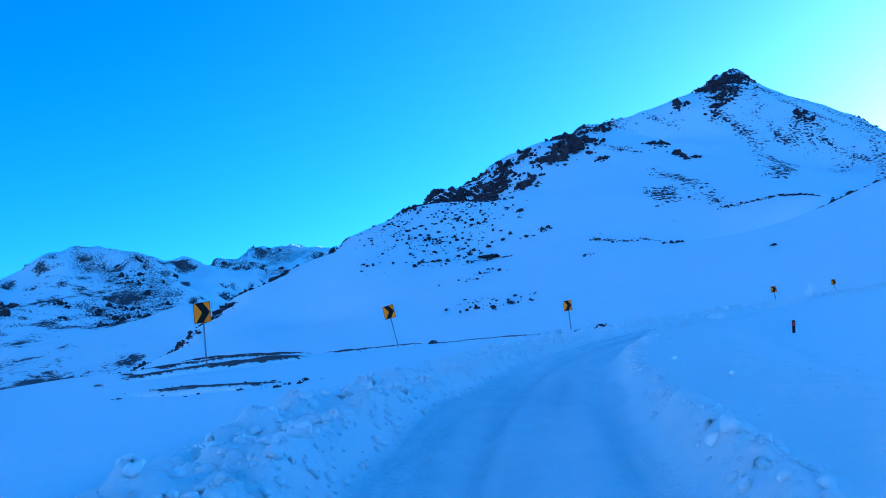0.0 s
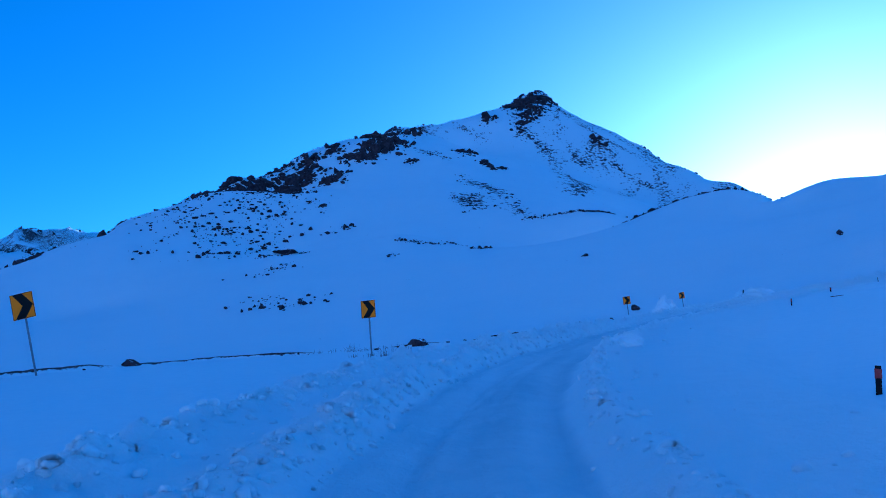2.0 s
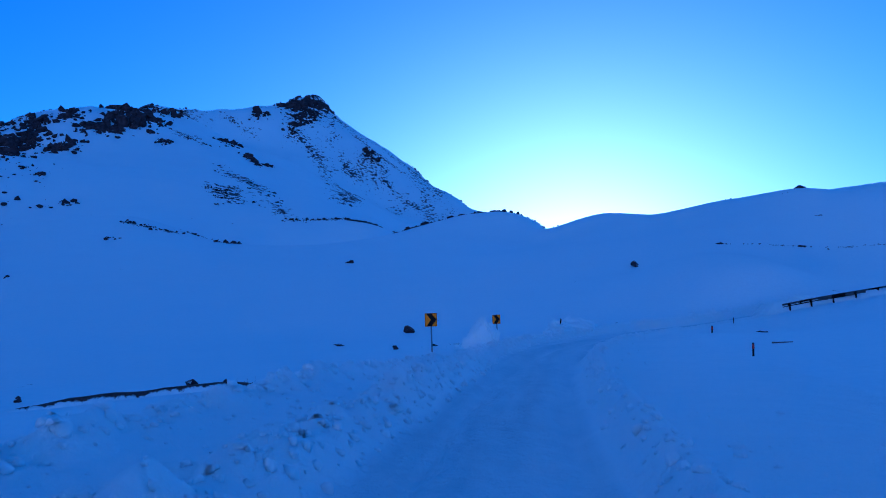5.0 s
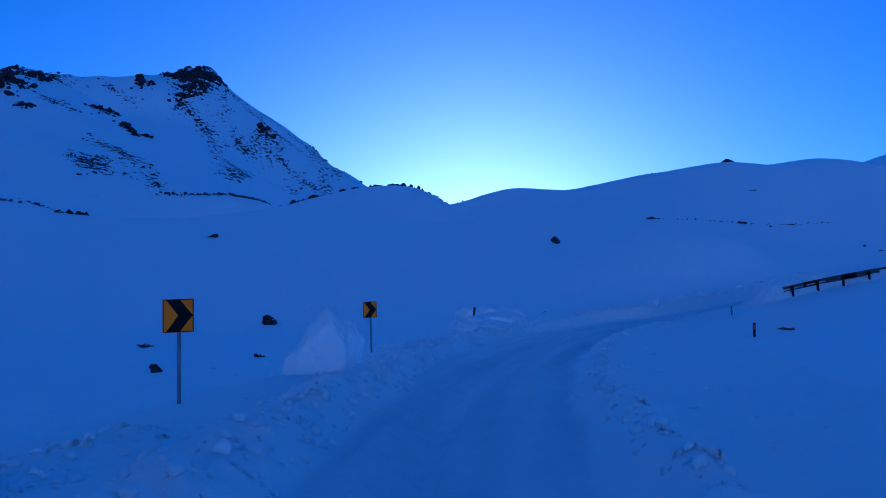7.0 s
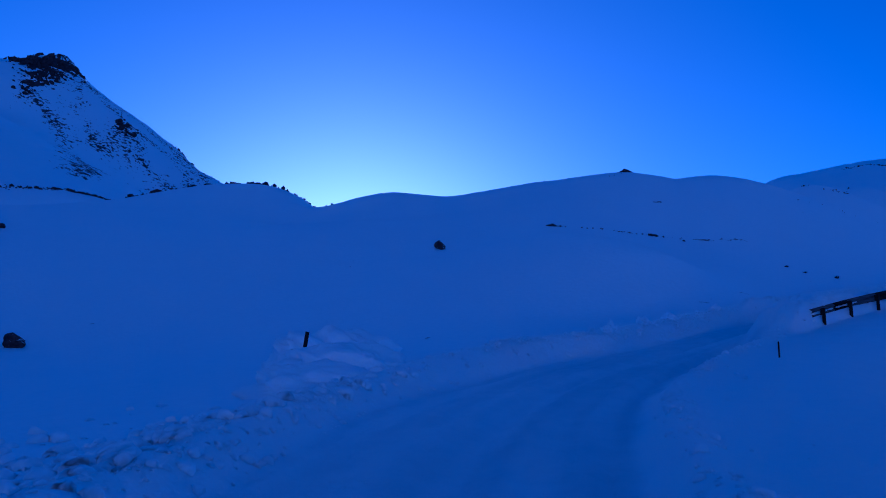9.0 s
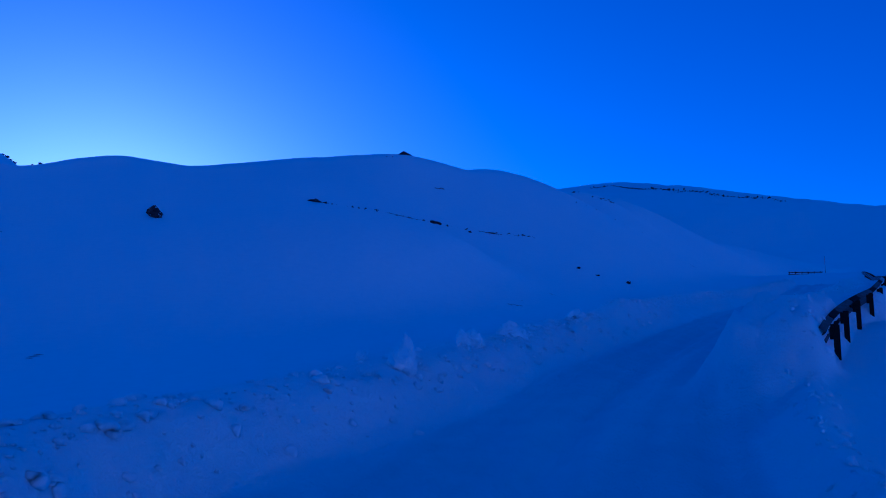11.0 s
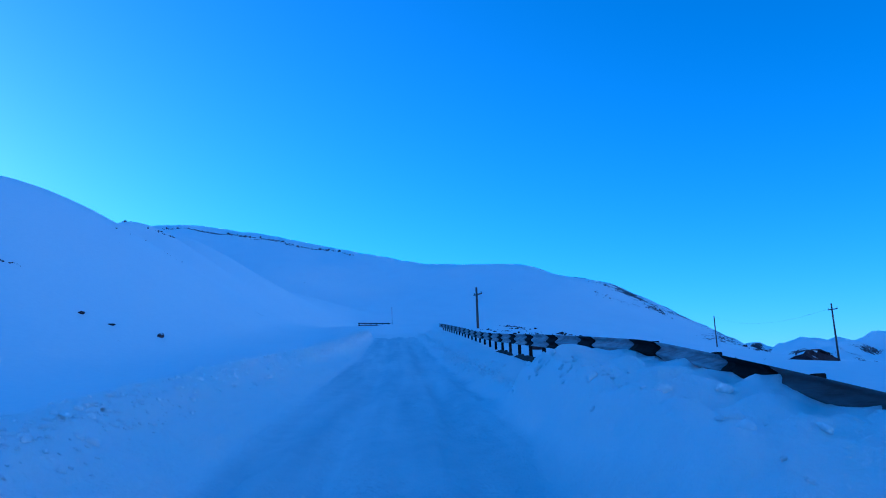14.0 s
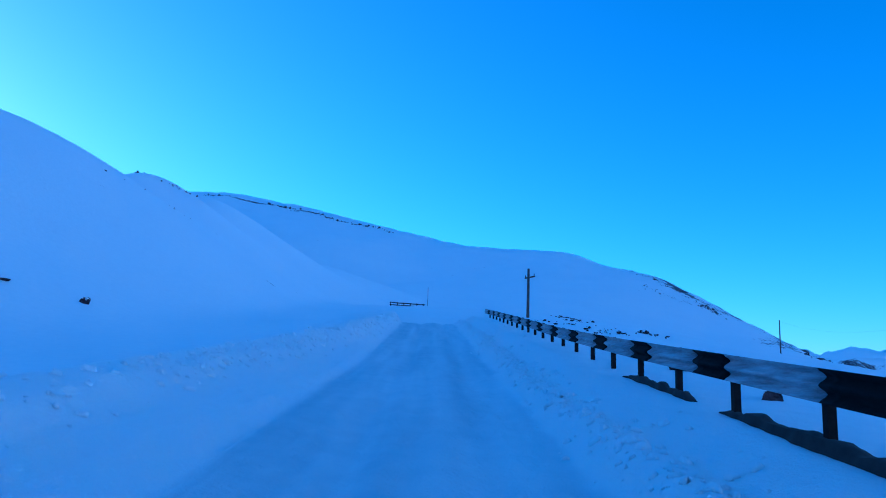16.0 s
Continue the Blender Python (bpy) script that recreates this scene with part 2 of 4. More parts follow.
# ---- lie of the land ----
# <terrain>
def lattice(x, y, seed):
    """Smooth value noise between -1 and 1."""
    xi, yi = np.floor(x), np.floor(y)
    fx, fy = x - xi, y - yi
    fx, fy = fx * fx * (3 - 2 * fx), fy * fy * (3 - 2 * fy)

    def val(i, j):
        h = np.sin(i * 127.1 + j * 311.7 + seed * 74.7) * 43758.5453
        return 2 * (h - np.floor(h)) - 1

    a, b, c, d = val(xi, yi), val(xi + 1, yi), val(xi, yi + 1), val(xi + 1, yi + 1)
    return (a * (1 - fx) + b * fx) * (1 - fy) + (c * (1 - fx) + d * fx) * fy


def rough_noise(x, y, size, seed, octaves=4):
    out, amp = 0.0, 1.0
    for k in range(octaves):
        out = out + amp * lattice(x / size + 13.7 * k, y / size - 7.3 * k, seed + k)
        size, amp = size / 2.1, amp * 0.5
    return out / 1.6


# Centre line of the road, and its height.
LINE = [(-12.5, -60, -8.2), (-11.9, -42, -6.8), (-11.0, -24.2, -5.45), (-9.5, -9.2, -4.4), (-7.3, -0.7, -3.9), (-4.75, 6.9, -3.5),
        (-1.6, 13.6, -3.15), (2.9, 20.4, -2.7), (8.9, 27.4, -2.15), (14.98, 34.0, -1.7), (20.8, 39.5, -1.25), (27.0, 44.5, -0.8),
        (33.5, 48.1, -0.3), (40.2, 50.1, 0.15), (46.2, 50.5, 0.7), (51.7, 50.3, 1.55), (58.5, 49.0, 2.45), (65.7, 48.2, 3.25),
        (72.8, 47.2, 3.85), (90, 45.0, 5.6), (120, 41.5, 9.2), (150, 39.5, 13.0), (180, 38.0, 16.3), (200, 35.0, 18.0), (240, 15, 21.0)]


def dense_line(pts, step=1.0):
    pts = np.array(pts, float)
    cut = np.r_[0, np.cumsum(np.hypot(*np.diff(pts[:, :2], axis=0).T))]
    s = np.arange(0, cut[-1], step)
    flat = np.stack([np.interp(s, cut, pts[:, k]) for k in range(3)], 1)
    k = np.exp(-0.5 * (np.arange(-8, 9) / 3.5) ** 2)
    k /= k.sum()
    pad = np.pad(flat, ((8, 8), (0, 0)), mode="reflect", reflect_type="odd")
    return s, np.stack([np.convolve(pad[:, n], k, "valid") for n in range(3)], 1)


ROAD_S, ROAD = dense_line(LINE)
_dir = np.gradient(ROAD[:, :2], axis=0)
ROAD_DIR = _dir / np.hypot(_dir[:, 0], _dir[:, 1])[:, None]


def by_road(x, y):
    """For places: how far along the road, how far to its left, and the road's height there."""
    x, y = np.atleast_1d(x), np.atleast_1d(y)
    s, d, z = np.zeros(len(x)), np.full(len(x), 999.0), np.zeros(len(x))
    for a in range(0, len(x), 20000):
        px, py = x[a:a + 20000], y[a:a + 20000]
        k = np.argmin((px[:, None] - ROAD[None, :, 0]) ** 2 + (py[:, None] - ROAD[None, :, 1]) ** 2, 1)
        ox, oy = px - ROAD[k, 0], py - ROAD[k, 1]
        t = ox * ROAD_DIR[k, 0] + oy * ROAD_DIR[k, 1]
        s[a:a + 20000] = ROAD_S[k] + t
        d[a:a + 20000] = oy * ROAD_DIR[k, 0] - ox * ROAD_DIR[k, 1]
        z[a:a + 20000] = np.interp(ROAD_S[k] + t, ROAD_S, ROAD[:, 2])
        off = np.hypot(ox, oy)
        far = off > np.abs(d[a:a + 20000]) + 3
        d[a:a + 20000] = np.where(far, np.sign(d[a:a + 20000]) * off, d[a:a + 20000])
    return s, d, z


# Crests and hollows of the place, as (x, y, height).
MAIN_CREST = [(-98.5, 172, 5.4), (-95, 232, 26.7), (-83, 267, 39.5), (-67, 311, 58.5), (-44, 364, 80.5), (-22, 406, 102.7), (12, 455,
        123.8), (48, 502, 143.1), (93, 556, 172.9), (126, 605, 195.4), (178, 643, 210.5), (246, 684, 245), (287, 700, 266), (306, 681,
        230.1), (330, 613, 167.9), (326, 563, 159.6), (332, 512, 127.5), (333, 463, 106.0)]
PASS_CREST = [(78, 168, 24.6), (86, 164.5, 27.8), (92, 163, 29.8), (97, 161.6, 31.6), (102, 158, 32.3), (107, 154.4, 32.7), (111, 152, 30.9), (114.7, 149.4, 28.8)]
HILL_CREST = [(116, 140, 17.7), (117, 114, 25.9), (117, 103, 26.6), (117.5, 87.4, 26.3), (136, 81, 28.2), (149, 78, 27.8), (175, 78, 33.3),
        (216, 79, 40.0), (136, 95, 29.0)]
EAST_CREST = [(859, 226, 177.0), (849, 170, 175.9), (777, 90, 162.9), (678, 23, 117.7), (615, -13, 103.9), (549, -49, 87.6), (479, -80,
        79.2), (423, -115, 59.9), (393, -131, 40.9), (366, -138, 25.3), (350, -145, 15.1)]
FAR_EAST = [(1301, -792, 72.8), (1330, -922, 50.0), (1360, -1045, 49.1), (1420, -1250, 109.2)]
FAR_WEST = [(-1000, 1000, 206.6), (-769, 1153, 171.2), (-678, 1206, 268.9), (-627, 1343, 225.4), (-615, 1565, 202.8), (-751, 2153, 405.6),
        (-646, 2497, 439.8), (-437, 2541, 398.3), (-150, 2580, 490.3)]
SLOPES = [(1, 260, 37), (32, 205, 33), (50.7, 123.5, 13.2), (-1.5, 393, 86), (156, 564, 157), (65.6, 77.7, 7.8), (70, 62.6, 7.4), (71, 70.3, 9.6),
          (38.5, 83, 1.0), (-97, 199, 14.8), (-95.4, 157, 3.7), (-60, 200, 14), (-20, 120, 2), (10, 75, -1.2), (185, 340, 66), (120, 250, 45), (250, 480, 105),
          (92, 122, 19.5), (98, 130, 22), (86, 112, 17.5), (82, 106, 16.5), (90, 103, 17.5), (100, 99, 20), (88, 90, 16.5),
          (71, 82, 9.6), (108, 132, 27.0), (116, 129.5, 26.9), (118, 126, 26.7)]
BANK_EDGE = [(-34, 12.5, -2.65), (-29, 11, -2.5), (-25.5, 10.5, -2.34), (-22.8, 11, -2.3), (-19.4, 16, -2.38), (-16.5, 21, -2.2), (-14.1, 25.5, -2.12),
             (-10.2, 29, -2.05), (-5.5, 29.7, -2.05), (-1.7, 30.5, -2.03), (2.7, 31, -2.05), (6, 33.2, -1.95)]
HOLLOWS = [(-50, 38, -6.5), (-32, 45, -6), (-14, 50, -5), (6, 52, -3.2), (-70, 65, -8), (-120, 90, -13), (-160, 10, -20), (-90, -60, -14), (-260, 260, -8), (-450, 700, 60), (-300, 1100, 120), (-250, 600, 75),
           (30, 10, -3.2), (50, 25, -0.6), (25, -40, -6), (80, 32, 1.2), (100, 10, 3), (110, -40, 2), (144, 29, 11.6), (155, -29, 7.5), (251, -66, 13.0),
           (60, -80, -6), (200, -120, 6), (300, 20, 30), (420, 10, 55), (280, 60, 38), (600, -300, 15), (1000, -500, 25), (60, -400, -20), (-200, -400, -40),
           (700, -900, 0), (0, 1500, 200), (600, 1300, 150), (1200, 900, 90), (1500, 200, 120), (1100, 1400, 90), (1300, 1900, 60)]


BEYOND = [(210, 270, 24), (300, 360, 42), (430, 500, 60), (420, 640, 95), (300, 230, 22), (260, 170, 18),
          # Unseen ridges, added to hold the sun off the far western and eastern ranges.
          (-160, 2760, 488), (80, 2520, 490), (330, 2320, 530), (600, 2120, 470), (-100, 2000, 330),
          (1800, -150, 225), (1950, -400, 245), (2100, -650, 245)]


# Unseen range closing the west and south, added to bounce low sun onto snow.
UNSEEN_WEST_RANGE = [(-2000, 300, 760), (-1900, -300, 960), (-1750, -900, 1040), (-1500, -1500, 1020), (-1050, -1950, 960), (-500, -2200, 860),
              (-1150, 250, 90), (-1100, -350, 80), (-950, -800, 60), (-700, -1150, 40), (-330, -1350, 10)]


def behind(crest, share, drop):
    """Ground that falls away on the far side of a crest, as seen from the road's bend."""
    out = []
    for x, y, z in crest:
        r = math.hypot(x - 20, y - 30)
        out.append((20 + (x - 20) * (1 + share), 30 + (y - 30) * (1 + share), z - drop * share * r))
    return out


NODES = (MAIN_CREST + behind(MAIN_CREST, 0.06, 0.55) + behind(MAIN_CREST, 0.22, 0.6) + PASS_CREST + behind(PASS_CREST, 0.1, 0.3) + behind(PASS_CREST, 0.35, 0.25)
         + HILL_CREST + behind(HILL_CREST, 0.12, 0.15) + behind(HILL_CREST, 0.4, 0.15) + EAST_CREST + behind(EAST_CREST, 0.06, 0.4) + behind(EAST_CREST, 0.2, 0.4)
         + FAR_EAST + behind(FAR_EAST, 0.06, 0.4) + behind(FAR_EAST, 0.2, 0.4) + FAR_WEST + behind(FAR_WEST, 0.06, 0.4) + behind(FAR_WEST, 0.2, 0.4) + BEYOND + UNSEEN_WEST_RANGE
         + SLOPES + BANK_EDGE + HOLLOWS)
for _k in range(0, len(ROAD), 14):
    for _side, _rise in ((10.0, 0.35), (-10.0, 0.3)):
        _rise = _rise - 0.35 if _side > 0 and ROAD_S[_k] > 95 else _rise
        NODES.append((ROAD[_k, 0] - _side * ROAD_DIR[_k, 1], ROAD[_k, 1] + _side * ROAD_DIR[_k, 0], ROAD[_k, 2] + _rise))
for _a in range(0, 360, 20):
    NODES.append((4200 * math.cos(radians(_a)), 4200 * math.sin(radians(_a)), 0.0))
NODES = np.array(NODES, float)


def bend(r2):
    return -np.sqrt(r2 + 0.0036)


def spline_of(nodes, soft=30.0):
    """A taut surface over the crests and hollows."""
    n, p = len(nodes), nodes[:, :2] / 100
    k = bend(((p[:, None] - p[None]) ** 2).sum(-1)) + np.eye(n) * soft * 1e-4
    q = np.c_[np.ones(n), p]
    a = np.block([[k, q], [q.T, np.zeros((3, 3))]])
    return np.linalg.solve(a, np.r_[nodes[:, 2], 0, 0, 0])


SURFACE = spline_of(NODES)


def natural(x, y):
    out = np.zeros(len(x))
    for a in range(0, len(x), 60000):
        px, py = x[a:a + 60000] / 100, y[a:a + 60000] / 100
        z = SURFACE[-3] + SURFACE[-2] * px + SURFACE[-1] * py
        for (nx, ny, _), w in zip(NODES / 100, SURFACE):
            z = z + w * bend((px - nx) ** 2 + (py - ny) ** 2)
        out[a:a + 60000] = z
    return out


def step(a, b, v):
    t = np.clip((v - a) / (b - a), 0, 1)
    return t * t * (3 - 2 * t)


def line_distance(x, y, pts):
    """Distance to a run of points, and how far along it the nearest lies (0 to 1)."""
    best, along, p = np.full(len(x), 1e9), np.zeros(len(x)), np.array(pts, float)[:, :2]
    for k in range(len(p) - 1):
        v = p[k + 1] - p[k]
        t = np.clip(((x - p[k, 0]) * v[0] + (y - p[k, 1]) * v[1]) / (v @ v), 0, 1)
        r = np.hypot(x - p[k, 0] - t * v[0], y - p[k, 1] - t * v[1])
        along = np.where(r < best, (k + t) / (len(p) - 1), along)
        best = np.minimum(best, r)
    return best, along


def ground_height(x, y):
    """The snow surface away from the ploughed lane."""
    x, y = np.atleast_1d(np.asarray(x, float)), np.atleast_1d(np.asarray(y, float))
    z = natural(x, y)
    near = np.hypot(x - 60, y - 30) < 260
    s, d, zr = np.zeros(len(x)), np.full(len(x), 999.0), np.zeros(len(x))
    s[near], d[near], zr[near] = by_road(x[near], y[near])
    a = np.abs(d)
    w = 1 - step(5.0, 16.0, a)
    lift = np.where(d > 0, 0.25 - 0.35 * step(90, 104, s) + 0.4 * step(122, 134, s), np.interp(s, (60, 75, 90, 105, 119, 126, 132, 138, 150), (-0.55, -0.5, -0.1, 0.2, 0.22, -0.2, -0.4, 0.0, 0.38)))
    bank = zr + lift + 0.12 * rough_noise(x, y, 5.0, 3)
    z = z * (1 - w) + bank * w
    r = np.hypot(x - 30, y - 40)
    soft = step(6, 30, a)
    z = z + soft * (0.22 * rough_noise(x, y, 14.0, 11) + 0.06 * rough_noise(x, y, 3.0, 12, 3))
    z = z + step(150, 420, r) * 5.0 * rough_noise(x, y, 60.0, 21, 4) * step(-60, 60, z + 40)
    z = z + step(800, 1300, r) * (70.0 * (0.35 - np.abs(rough_noise(x, y, 260.0, 31, 4))) + 34.0 * (0.3 - np.abs(rough_noise(x, y, 75.0, 33, 3))))
    return z, d, s


def height(x, y):
    return float(ground_height([x], [y])[0][0])
# </terrain>


STREAKS = (([(86, 422), (99, 398)], 9), ([(161, 601), (181, 575)], 12), ([(97, 366), (100, 324), (96, 274)], 9), ([(84, 312), (80, 288)], 11), ([(217, 575), (220, 517), (185, 410), (155, 342)], 15),
           ([(239, 554), (241, 514)], 12), ([(259, 528), (274, 476)], 9), ([(263, 609), (297, 566), (319, 510)], 12), ([(264, 600), (277, 555), (302, 510)], 8),
           ([(43, 195), (61, 219), (75, 221)], 4), ([(28, 195), (37, 188)], 3))


FAR_RIBS = (([(-638, 1158), (-554, 1099), (-464, 976), (-300, 640)], 26), ([(-598, 1267), (-483, 1079), (-300, 700)], 26), ([(-500, 906), (-447, 874), (-420, 830)], 30),
            ([(-700, 2200), (-610, 2203), (-520, 2230)], 60), ([(-640, 2400), (-500, 2440), (-380, 2420)], 60),
            ([(-447, 1422), (-400, 1360), (-339, 1302)], 24), ([(-600, 900), (-560, 830)], 16))


EAST_RIBS = (([(450, -102), (423, -115), (393, -131), (366, -138)], 9), ([(400, -102), (375, -108), (352, -116), (340, -128)], 7), ([(300, -100), (320, -112), (350, -140)], 6),
             ([(700, 40), (678, 23), (615, -13)], 8))


def bareness(x, y, z, steep):
    """Where wind and steepness leave scree free of snow (0 to 1)."""
    r, along = line_distance(x, y, MAIN_CREST)
    rocky = step(0.22, 0.4, along) * (1 - step(0.60, 0.72, along))
    summit = step(0.66, 0.72, along) * (1 - step(0.86, 0.95, along))
    bare = rocky * np.clip(0.85 - r / 75, 0, 1) + summit * np.clip(0.75 - r / 65, 0, 1)
    re, _ = line_distance(x, y, EAST_CREST)
    bare = bare + np.clip(0.75 - re / 40, 0, 1) * step(-0.2, 0.5, rough_noise(x, y, 60.0, 71))
    mottle = rough_noise(x, y, 14.0, 65, 3)
    far = step(700, 1000, np.hypot(x - 30, y - 40))
    bare = bare * (1 - far) + far * np.clip((steep - 0.36) * 1.1 + 0.6 * rough_noise(x, y, 90.0, 81, 4), 0.0, 0.72)
    for run, wide in EAST_RIBS:
        rs, _ = line_distance(x, y, run)
        bare = np.maximum(bare, np.clip(0.75 - rs / (wide * 1.3) + 0.6 * mottle, 0, 0.7))
    coarse = rough_noise(x, y, 34.0, 83, 4)
    for run, wide in FAR_RIBS:
        rs, _ = line_distance(x, y, run)
        bare = np.maximum(bare, np.clip(0.6 - rs / (wide * 1.8) + 0.3 * coarse + 0.4 * mottle, 0, 0.62))
    rf, _ = line_distance(x, y, FAR_EAST)
    bare = np.maximum(bare, np.clip(0.95 - rf / 260 + 0.4 * coarse + 0.6 * mottle, 0, 0.9))
    rw, _ = line_distance(x, y, FAR_WEST)
    west = step(0, 50, -(x + 100 + 0.36 * (y - 210))) * step(180, 300, y)
    bare = np.maximum(bare, west * np.clip(0.45 + 0.3 * coarse + 0.25 * mottle, 0, 0.72))
    bare = np.maximum(bare, np.clip(0.8 - rw / 90 + 0.35 * coarse + 0.4 * mottle, 0, 0.68))
    return np.clip(bare, 0, 1.2)


def fine_scree(x, y):
    """Runs of small stones down the mountain's face (0 to 1)."""
    ragged = rough_noise(x, y, 20.0, 65, 3)
    fine = np.zeros(len(x))
    for run, wide in STREAKS:
        fine = np.maximum(fine, np.clip(1.0 - line_distance(x, y, run)[0] / wide + 0.7 * ragged, 0, 1))
    for run, wide in FAR_RIBS:
        fine = np.maximum(fine, np.clip(1.0 - line_distance(x, y, run)[0] / (wide * 2.4) + 0.5 * ragged, 0, 0.9))
    fine = np.maximum(fine, np.clip(0.75 - line_distance(x, y, FAR_WEST)[0] / 160 + 0.4 * ragged, 0, 0.8))
    for run, wide in EAST_RIBS:
        fine = np.maximum(fine, np.clip(0.9 - line_distance(x, y, run)[0] / (wide * 2.5) + 0.5 * ragged, 0, 0.8))
    r, along = line_distance(x, y, MAIN_CREST)
    face = step(0.5, 0.62, along) * (1 - step(60, 260, r)) * step(240, 330, y)
    runs = rough_noise(x * 0.55 + y * 0.83, (y * 0.55 - x * 0.83) * 3.5, 45.0, 61, 3)
    return np.maximum(fine, np.clip(face * (0.25 + 1.3 * runs), 0, 0.8))


# ---- ground ----
def build_ground(n=900, spread=45.0, tight=5.27, cx=50.0, cy=70.0):
    u = np.linspace(-1, 1, n)
    gx, gy = np.meshgrid(cx + spread * np.sinh(tight * u), cy + spread * np.sinh(tight * u), indexing="xy")
    x, y = gx.ravel(), gy.ravel()
    z, d, s = ground_height(x, y)
    lane = (1 - step(3.9, 4.8, np.abs(d))) * (1 - step(212, 216, s)) * (s > 19)
    z = z - 0.9 * lane
    zz = z.reshape(gx.shape)
    ax, ay = cx + spread * np.sinh(tight * u), cy + spread * np.sinh(tight * u)
    gz = np.gradient(zz, ay, ax)
    bare = bareness(x, y, z, np.hypot(gz[0], gz[1]).ravel())
    z = z + np.clip(bare, 0, 1) * step(200, 350, np.hypot(x - 30, y - 40)) * 3.0 * rough_noise(x, y, 16.0, 91, 3)
    ob = grid_mesh("ground", gx, gy, z.reshape(gx.shape), GROUND)
    at = ob.data.attributes.new("bare", "FLOAT", "POINT")
    at.data.foreach_set("value", bare.astype(np.float32))
    at = ob.data.attributes.new("fine", "FLOAT", "POINT")
    at.data.foreach_set("value", fine_scree(x, y).astype(np.float32))
    return tagged(ob, "snow-covered mountain slopes with dark scree showing through", "ground", kind="structure")


build_ground()


# ---- ploughed road with its snow walls ----
def berm_crests(s):
    """How far left and right of the road's line the crests of the thrown-up snow run."""
    left = np.interp(s, (30, 47, 53, 65, 83, 90, 97, 105, 110, 118, 126, 133, 138, 142, 147, 156, 165, 172, 190, 205), (2.6, 2.7, 2.25, 2.1, 2.15, 1.9, 2.0, 2.4, 2.5, 3.1, 3.7, 3.8, 3.1, 2.8, 2.7, 3.4, 4.0, 4.2, 3.2, 2.8))
    right = np.interp(s, (30, 50, 66, 84, 100, 112, 128, 138, 150, 160, 175), (1.35, 1.5, 1.35, 1.45, 1.35, 1.35, 1.45, 1.65, 1.95, 2.0, 1.9))
    left = left + 0.14 * rough_noise(s, s * 0 + 3.1, 5.0, 101) + 0.1 * rough_noise(s, s * 0, 1.4, 102)
    return left, right + 0.1 * rough_noise(s, s * 0 + 9.1, 4.0, 103) + 0.1 * rough_noise(s, s * 0, 1.3, 104)


def berm_foot(s):
    """How far left the snow wall begins to rise."""
    return np.minimum(berm_crests(s)[0] - 0.45, np.interp(s, (133, 138, 147, 160, 170, 190), (3.2, 2.25, 2.0, 2.2, 2.35, 2.3)))


def outer_crest(s):
    """How far left the second, outer ridge of thrown snow runs."""
    return np.interp(s, (36, 56, 66, 76, 88, 100, 112), (3.9, 3.75, 4.35, 4.7, 4.5, 4.3, 4.4)) + 0.2 * rough_noise(s, s * 0, 6.0, 108)


def rail_place(s):
    """How far right of the road's line the guard rail stands, and its height over the road."""
    return np.interp(s, (141, 146, 150, 156, 165, 195), (2.05, 2.5, 2.9, 3.3, 3.35, 3.7)), np.interp(s, (141, 150, 157, 165, 175), (0.66, 0.79, 1.02, 1.08, 1.04))


